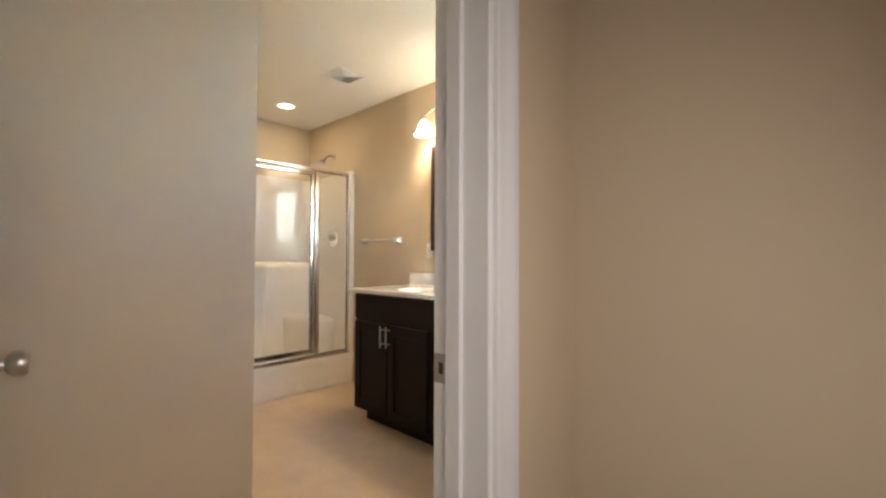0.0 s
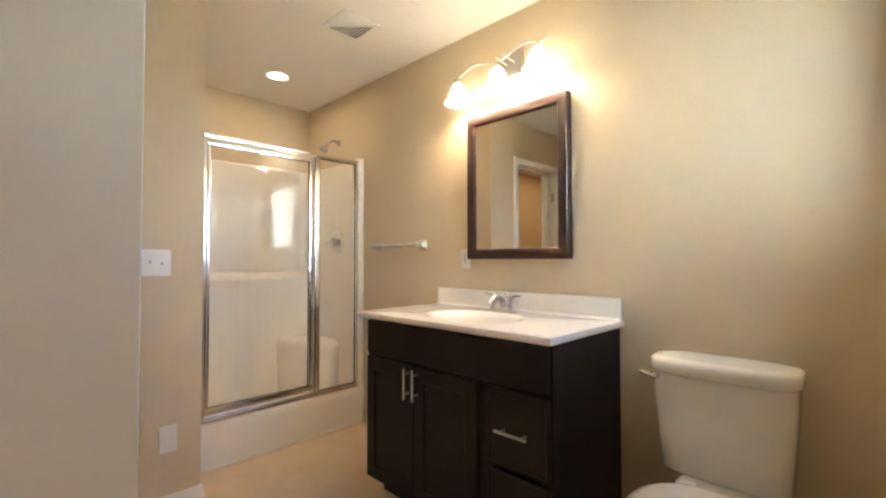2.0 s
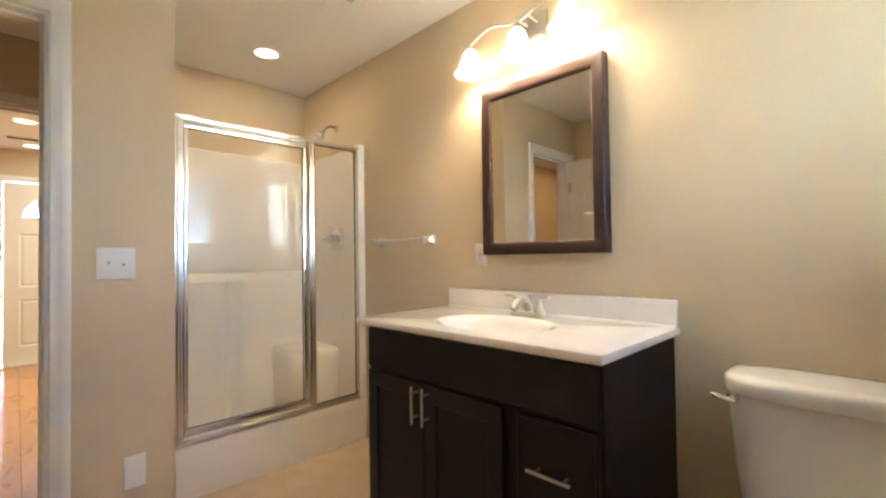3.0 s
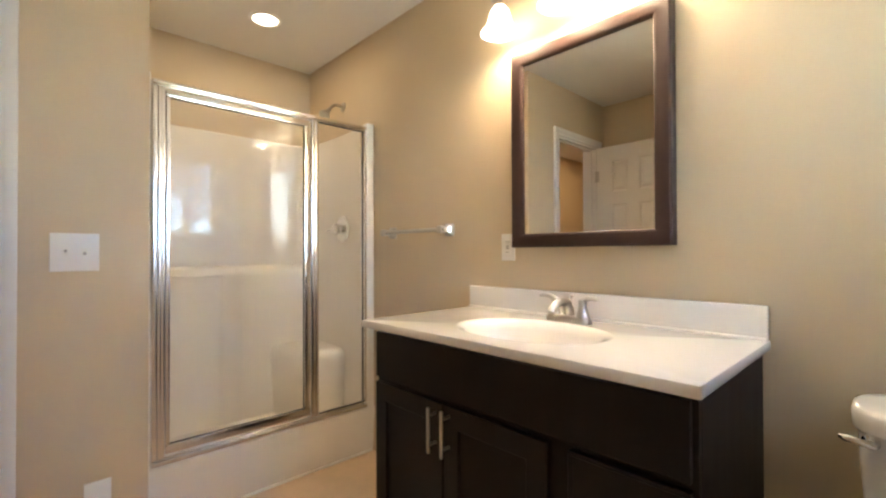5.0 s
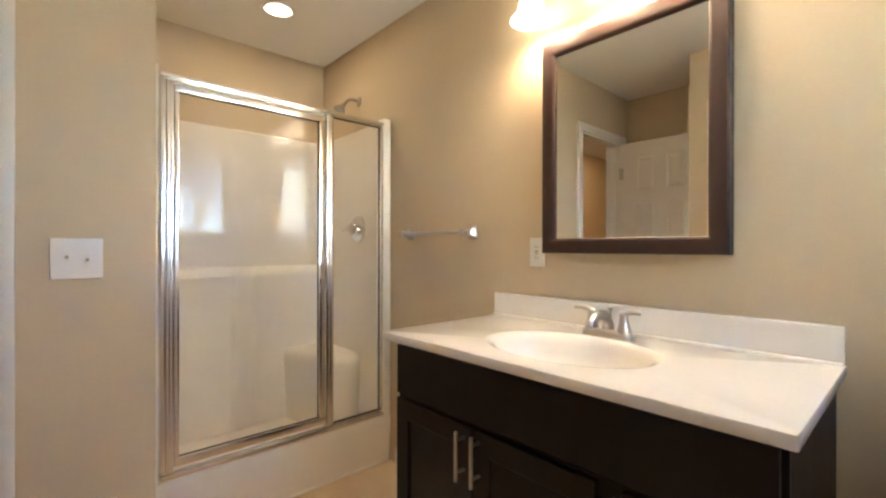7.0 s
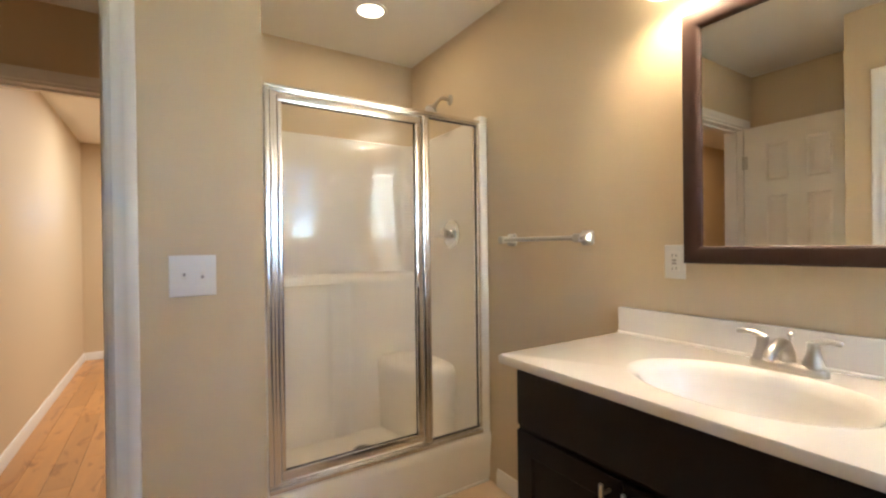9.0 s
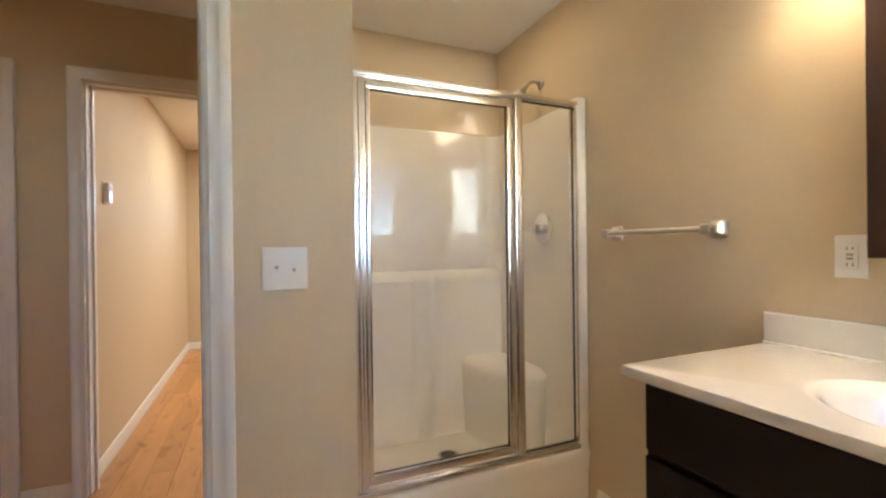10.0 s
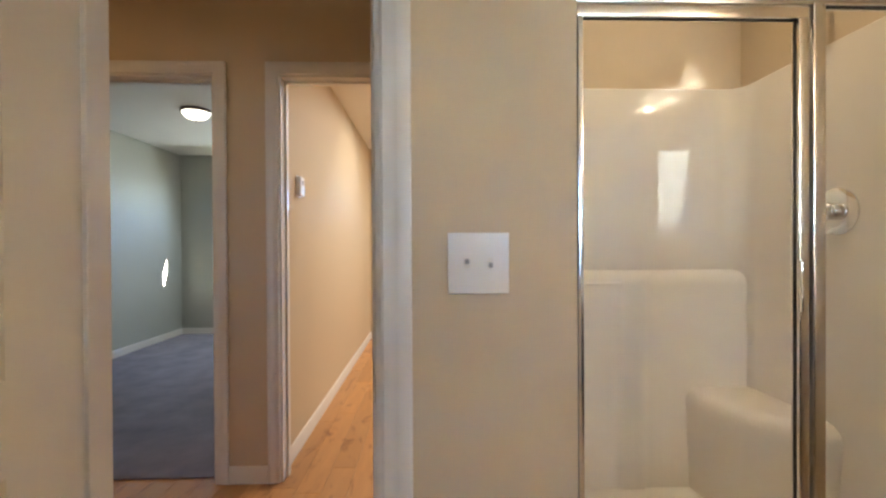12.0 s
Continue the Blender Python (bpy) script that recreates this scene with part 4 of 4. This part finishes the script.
b = loft([(0.0, TXc, 2.78, 0.105, 0.19, 0.26, 3.0), (0.03, TXc, 2.78, 0.102, 0.185, 0.255, 2.8), (0.15, TXc, 2.77, 0.092, 0.19, 0.24, 2.4), (0.26, TXc, 2.74, 0.125, 0.245, 0.22, 2.3), (0.34, TXc, 2.70, 0.170, 0.300, 0.22, 2.2), (0.375, TXc, 2.69, 0.182, 0.310, 0.23, 2.2), (0.390, TXc, 2.69, 0.182, 0.308, 0.23, 2.2)], 64)
smooth(part("bowl", b, PORCELAIN, toilet), 60)
smooth(part("tank_deck", box(TXc - 0.115, TXc + 0.115, 2.88, 3.10, 0.34, 0.428, 0.020, 4), PORCELAIN, toilet), 50)
b = loft([(0.391, TXc, 2.69, 0.185, 0.315, 0.20, 2.25), (0.396, TXc, 2.69, 0.188, 0.318, 0.20, 2.25), (0.407, TXc, 2.69, 0.187, 0.317, 0.20, 2.25)], 64)
smooth(part("seat", b, PLASTIC, toilet), 60)
b = loft([(0.409, TXc, 2.69, 0.184, 0.315, 0.205, 2.3), (0.418, TXc, 2.69, 0.187, 0.318, 0.207, 2.3), (0.426, TXc, 2.69, 0.183, 0.313, 0.204, 2.3), (0.430, TXc, 2.69, 0.165, 0.29, 0.19, 2.3), (0.432, TXc, 2.69, 0.10, 0.19, 0.13, 2.2)], 64)
smooth(part("seat_lid", b, PLASTIC, toilet), 65)
for s in (-1, 1):
    smooth(part("seat_hinge", box(TXc + s * 0.075 - 0.022, TXc + s * 0.075 + 0.022, 2.880, 2.912, 0.405, 0.430, 0.006, 3), PLASTIC, toilet), 50)
lever = smooth(part("flush_lever", lathe((TXc - 0.180, 2.932, 0.752), (0, -1, 0), [(0, 0.0), (0, 0.015), (0.010, 0.015), (0.016, 0.010), (0.026, 0.009), (0.026, 0.0)], 18, cap0=False, cap1=False), CHROME, toilet, "chrome flush lever"))
smooth(part("lever_arm", tube([(TXc - 0.172, 2.906, 0.750), (TXc - 0.190, 2.903, 0.753), (TXc - 0.216, 2.902, 0.758), (TXc - 0.226, 2.902, 0.760)], [0.007, 0.007, 0.0085, 0.004], 12), CHROME, lever), 60)

# ---------------------------------------------------------------- plates on the walls
def wall_plate(name, axis, plane, side, a, z, w, h, label, category):
    root = thing(name, (plane, a, z) if axis == "x" else (a, plane, z), label, category)

    def b(a0, a1, z0, z1, d0, d1, bev=0.0, segs=2):
        q0, q1 = sorted((plane + side * d0, plane + side * d1))
        return box(q0, q1, a0, a1, z0, z1, bev, segs) if axis == "x" else box(a0, a1, q0, q1, z0, z1, bev, segs)

    smooth(part("plate", b(a - w / 2, a + w / 2, z - h / 2, z + h / 2, 0.0005, 0.0065, 0.0025, 3), PLASTIC, root), 35)
    return root, b


sw, pb = wall_plate("light_switch", "x", XS1, 1, 1.812, 1.137, 0.120, 0.119, "white two-gang toggle switch plate", "switch")
for dy, up in ((-0.023, 1), (0.023, -1)):
    part("toggle_slot", pb(1.812 + dy - 0.0055, 1.812 + dy + 0.0055, 1.137 - 0.010, 1.137 + 0.010, 0.0064, 0.0068), CAULK, sw)
    tg = part("toggle", pb(1.812 + dy - 0.0035, 1.812 + dy + 0.0035, 1.137 + up * 0.004 - 0.0045, 1.137 + up * 0.004 + 0.0045, 0.007, 0.019, 0.002, 2), GREY, sw, "small grey toggle")
    for dz in (-0.030, 0.030):
        part("screw", lathe((XS1 + 0.0060, 1.812 + dy, 1.137 + dz), (1, 0, 0), [(0, 0.003), (0.001, 0.0028), (0.0013, 0.0)], 10, cap1=False), PLASTIC, sw)
blank, pb = wall_plate("blank_plate", "x", XS1, 1, 1.871, 0.340, 0.070, 0.121, "white cover plate low on the tan wall", "wall plate")
for dz in (-0.045, 0.045):
    part("screw", lathe((XS1 + 0.0060, 1.871, 0.340 + dz), (1, 0, 0), [(0, 0.003), (0.001, 0.0028), (0.0013, 0.0)], 10, cap1=False), PLASTIC, blank)
ox, oz = -2.181, 1.154
outlet, pb = wall_plate("power_outlet", "y", WY, -1, ox, oz, 0.068, 0.110, "white outlet with two test buttons beside the mirror", "outlet")
part("face", pb(ox - 0.017, ox + 0.017, oz - 0.033, oz + 0.033, 0.0060, 0.0085, 0.001, 1), PLASTIC, outlet)
for dz in (-0.021, 0.021):
    for dx in (-0.006, 0.006):
        part("slot", pb(ox + dx - 0.001, ox + dx + 0.001, oz + dz - 0.004, oz + dz + 0.004, 0.0084, 0.0088), RUBBER, outlet, "dark slot")
for dz in (-0.005, 0.005):
    part("button", pb(ox - 0.007, ox + 0.007, oz + dz - 0.003, oz + dz + 0.003, 0.0084, 0.0098), GREY, outlet, "small grey button")
th, pb = wall_plate("thermostat", "y", 0.955, 1, -4.55, 1.520, 0.085, 0.125, "small white thermostat on the tan wall", "thermostat")
smooth(part("case", pb(-4.55 - 0.036, -4.55 + 0.036, 1.520 - 0.055, 1.520 + 0.055, 0.006, 0.028, 0.005, 3), PLASTIC, th), 35)
part("display", pb(-4.55 - 0.018, -4.55 + 0.018, 1.530, 1.555, 0.0275, 0.0285), GREY, th, "grey display")

# ---------------------------------------------------------------- ceiling fittings
def can_light(at, r, glow, group="recessed lights"):
    root = thing("recessed_light", at, "white recessed ceiling light, switched on", "ceiling lamp", group)
    x, y, z = at
    smooth(part("trim_ring", lathe((x, y, z - 0.0005), (0, 0, -1), [(0, r + 0.018), (0.004, r + 0.016), (0.006, r + 0.004), (0.004, r)], 40, cap0=False, cap1=False), PLASTIC, root), 60)
    part("lens", lathe((x, y, z - 0.001), (0, 0, -1), [(0, 0.0), (0, r + 0.002), (0.003, r * 0.96), (0.004, 0.0)], 40, cap0=False, cap1=False), glow, root, "glowing lens")
    return root


can_light((-3.440, 2.634, CEIL), 0.066, CANGLOW)
# The last two cans are unseen ones, added where the fill lamps hang.
for p in ((-6.16, 1.60), (-7.60 + 0.35, 1.68), (-7.0, 2.6), (-5.2, 2.6)):
    can_light((p[0], p[1], CEIL), 0.075, CANGLOW)

GX, GY, GH = -2.538, 2.630, 0.112
grille = thing("ceiling_vent", (GX, GY, CEIL), "white four-way ceiling register", "vent")
b = bmesh.new()
for a0, a1, c0, c1 in ((GX - GH, GX + GH, GY - GH, GY - GH + 0.016), (GX - GH, GX + GH, GY + GH - 0.016, GY + GH), (GX - GH, GX - GH + 0.016, GY - GH + 0.016, GY + GH - 0.016), (GX + GH - 0.016, GX + GH, GY - GH + 0.016, GY + GH - 0.016)):
    box(a0, a1, c0, c1, CEIL - 0.008, CEIL - 0.0005, 0.002, 1, b)
part("rim", b, PLASTIC, grille)
part("backing", box(GX - GH + 0.016, GX + GH - 0.016, GY - GH + 0.016, GY + GH - 0.016, CEIL - 0.0022, CEIL - 0.0006), GREY, grille, "grey duct behind the louvres")
for k in range(5):
    half = GH - 0.018 - k * 0.019
    for s in (-1, 1):
        q = half - 0.004
        part("louvre", transformed(box(-half, half, -0.009, 0.009, -0.0008, 0.0008), Matrix.Translation((GX, GY + s * q, CEIL - 0.008)) @ Matrix.Rotation(s * radians(24), 4, "X")), PLASTIC, grille)
        part("louvre", transformed(box(-0.009, 0.009, -half + 0.012, half - 0.012, -0.0008, 0.0008), Matrix.Translation((GX + s * q, GY, CEIL - 0.0085)) @ Matrix.Rotation(-s * radians(20), 4, "Y")), PLASTIC, grille) if half > 0.014 else None

lv = thing("return_vent", (-6.92, 1.65, CEIL), "long brown slotted ceiling vent", "vent")
part("rim", box(-6.97, -6.87, 1.46, 1.84, CEIL - 0.006, CEIL - 0.0005, 0.002, 1), TRIM, lv)
for k in range(4):
    part("slot", box(-6.955 + k * 0.022, -6.942 + k * 0.022, 1.48, 1.82, CEIL - 0.0075, CEIL - 0.006), RUBBER, lv, "dark slot")

dx_, dy_ = -5.98, -0.376
dome = thing("dome_light", (dx_, dy_, CEIL), "flush dome ceiling light with a bronze ring, switched on", "ceiling lamp")
smooth(part("base_ring", lathe((dx_, dy_, CEIL - 0.0005), (0, 0, -1), [(0, 0.115), (0.008, 0.126), (0.022, 0.130), (0.030, 0.123), (0.030, 0.105)], 48, cap0=False, cap1=False), material("bronze", (0.10, 0.07, 0.05), 0.35, metal=0.8), dome, "dark bronze ring"), 50)
smooth(part("glass_bowl", lathe((dx_, dy_, CEIL - 0.027), (0, 0, -1), [(0, 0.115), (0.016, 0.110), (0.036, 0.097), (0.054, 0.073), (0.066, 0.043), (0.070, 0.0)], 48, cap0=False, cap1=False), DOMEGLOW, dome, "glowing frosted glass bowl"), 70)
smooth(part("finial", lathe((dx_, dy_, CEIL - 0.095), (0, 0, -1), [(0, 0.012), (0.010, 0.010), (0.018, 0.004), (0.019, 0.0)], 14, cap1=False), NICKEL, dome))

# ---------------------------------------------------------------- outdoors
wing = setting("wall_wing", box(0.56, 4.6, 1.79, 1.90, -0.6, 2.55), SIDING, "outer wall of the wing, seen through the bathroom window", "wall")
for k in range(28):
    z = -0.58 + k * 0.112
    b = rings_to_mesh([[(x, 1.902, z), (x, 1.922, z), (x, 1.909, z + 0.114), (x, 1.902, z + 0.114)] for x in (-0.32, 4.6)])
    bmesh.ops.recalc_face_normals(b, faces=b.faces[:])
    part("siding_board", b, SIDING, wing)
setting("ground", box(-120, 120, -120, 120, -0.62, -0.6), LAWN, "winter lawn round the house", "ground")


def bare_tree(at, height, seed, label):
    rnd = random.Random(seed)
    root = thing("tree", at, label, "tree", "bare trees outside")
    trunk = bmesh.new()
    limbs = bmesh.new()
    base = Vector(at)

    def grow(bm, p, d, length, r, depth):
        pts, radii = [p], [r]
        for k in range(4):
            d = (d + Vector((rnd.uniform(-1, 1), rnd.uniform(-1, 1), rnd.uniform(-0.4, 0.9))) * 0.16).normalized()
            p = p + d * length / 4
            pts.append(p)
            radii.append(r * (1 - 0.11 * (k + 1)))
        tube(pts, radii, 6 if depth else 10, bm)
        if depth < 4:
            for i in range(3 if depth else 6):
                q = pts[rnd.choice((2, 3, 4))] if depth else pts[1] + (pts[4] - pts[1]) * (0.25 + 0.75 * i / 5)
                side = Vector((rnd.uniform(-1, 1), rnd.uniform(-1, 1), rnd.uniform(0.0, 0.9))).normalized()
                grow(limbs, q, (d * 0.5 + side).normalized(), length * rnd.uniform(0.5, 0.7), r * 0.48, depth + 1)

    grow(trunk, base, Vector((0, 0, 1)), height * 0.55, height * 0.014, 0)
    smooth(part("trunk", trunk, BARK, root))
    part("branches", limbs, BARK, root)


for at, h, sd in (((15.0, 5.3, -0.6), 8.0, 3), ((18.0, 7.6, -0.6), 9.0, 5), ((21.0, 5.2, -0.6), 9.0, 8), ((12.5, 3.4, -0.6), 7.0, 9), ((-13.0, 2.6, -0.6), 9.0, 4)):
    bare_tree(at, h, sd, "bare winter tree standing on the lawn")

# ---------------------------------------------------------------- oak strips
rnd = random.Random(11)
PW = 0.125
meshes = {}


def strip_mesh(length):
    key = round(length, 2)
    if key not in meshes:
        b = bmesh.new()
        l, w, c = key - 0.0016, PW - 0.0016, 0.0012
        ring = lambda i, z: [(i, i, z), (l - i, i, z), (l - i, w - i, z), (i, w - i, z)]
        rings_to_mesh([ring(0, -0.012), ring(0, -c), ring(c, 0.0)], cap0=False, bm=b)
        me = bpy.data.meshes.new("plank")
        b.to_mesh(me)
        b.free()
        me.materials.append(OAK)
        meshes[key] = me
    return meshes[key]


rest = bmesh.new()
count = 0
y = -2.18
while y < 4.55:
    x = -7.56 - rnd.uniform(0, 0.6)
    while x < XS0:
        length = rnd.choice((0.40, 0.55, 0.70, 0.85, 1.0, 1.2))
        x0, x1 = max(x, -7.57), min(x + length, XS0 if y < YS - 0.12 else HX0)
        if x1 - x0 > 0.05:
            in_bed = x0 < -4.24 and y < 0.80
            if in_bed and x1 > -4.24:
                x0, in_bed = -4.24, False
            if not in_bed and x1 - x0 > 0.03:
                if -7.6 < x0 and 0.0 < y < 2.2:
                    ob = new("plank", strip_mesh(x1 - x0))
                    ob.location = (x0, y, 0.0)
                    ob.parent = wood_floor
                    count += 1
                else:
                    box(x0, x1 - 0.0016, y, y + PW - 0.0016, -0.011, 0.0, bm=rest)
        x += length
    y += PW
planks = part("plank_field", rest, OAK, wood_floor)
planks["kind"] = "stuff"
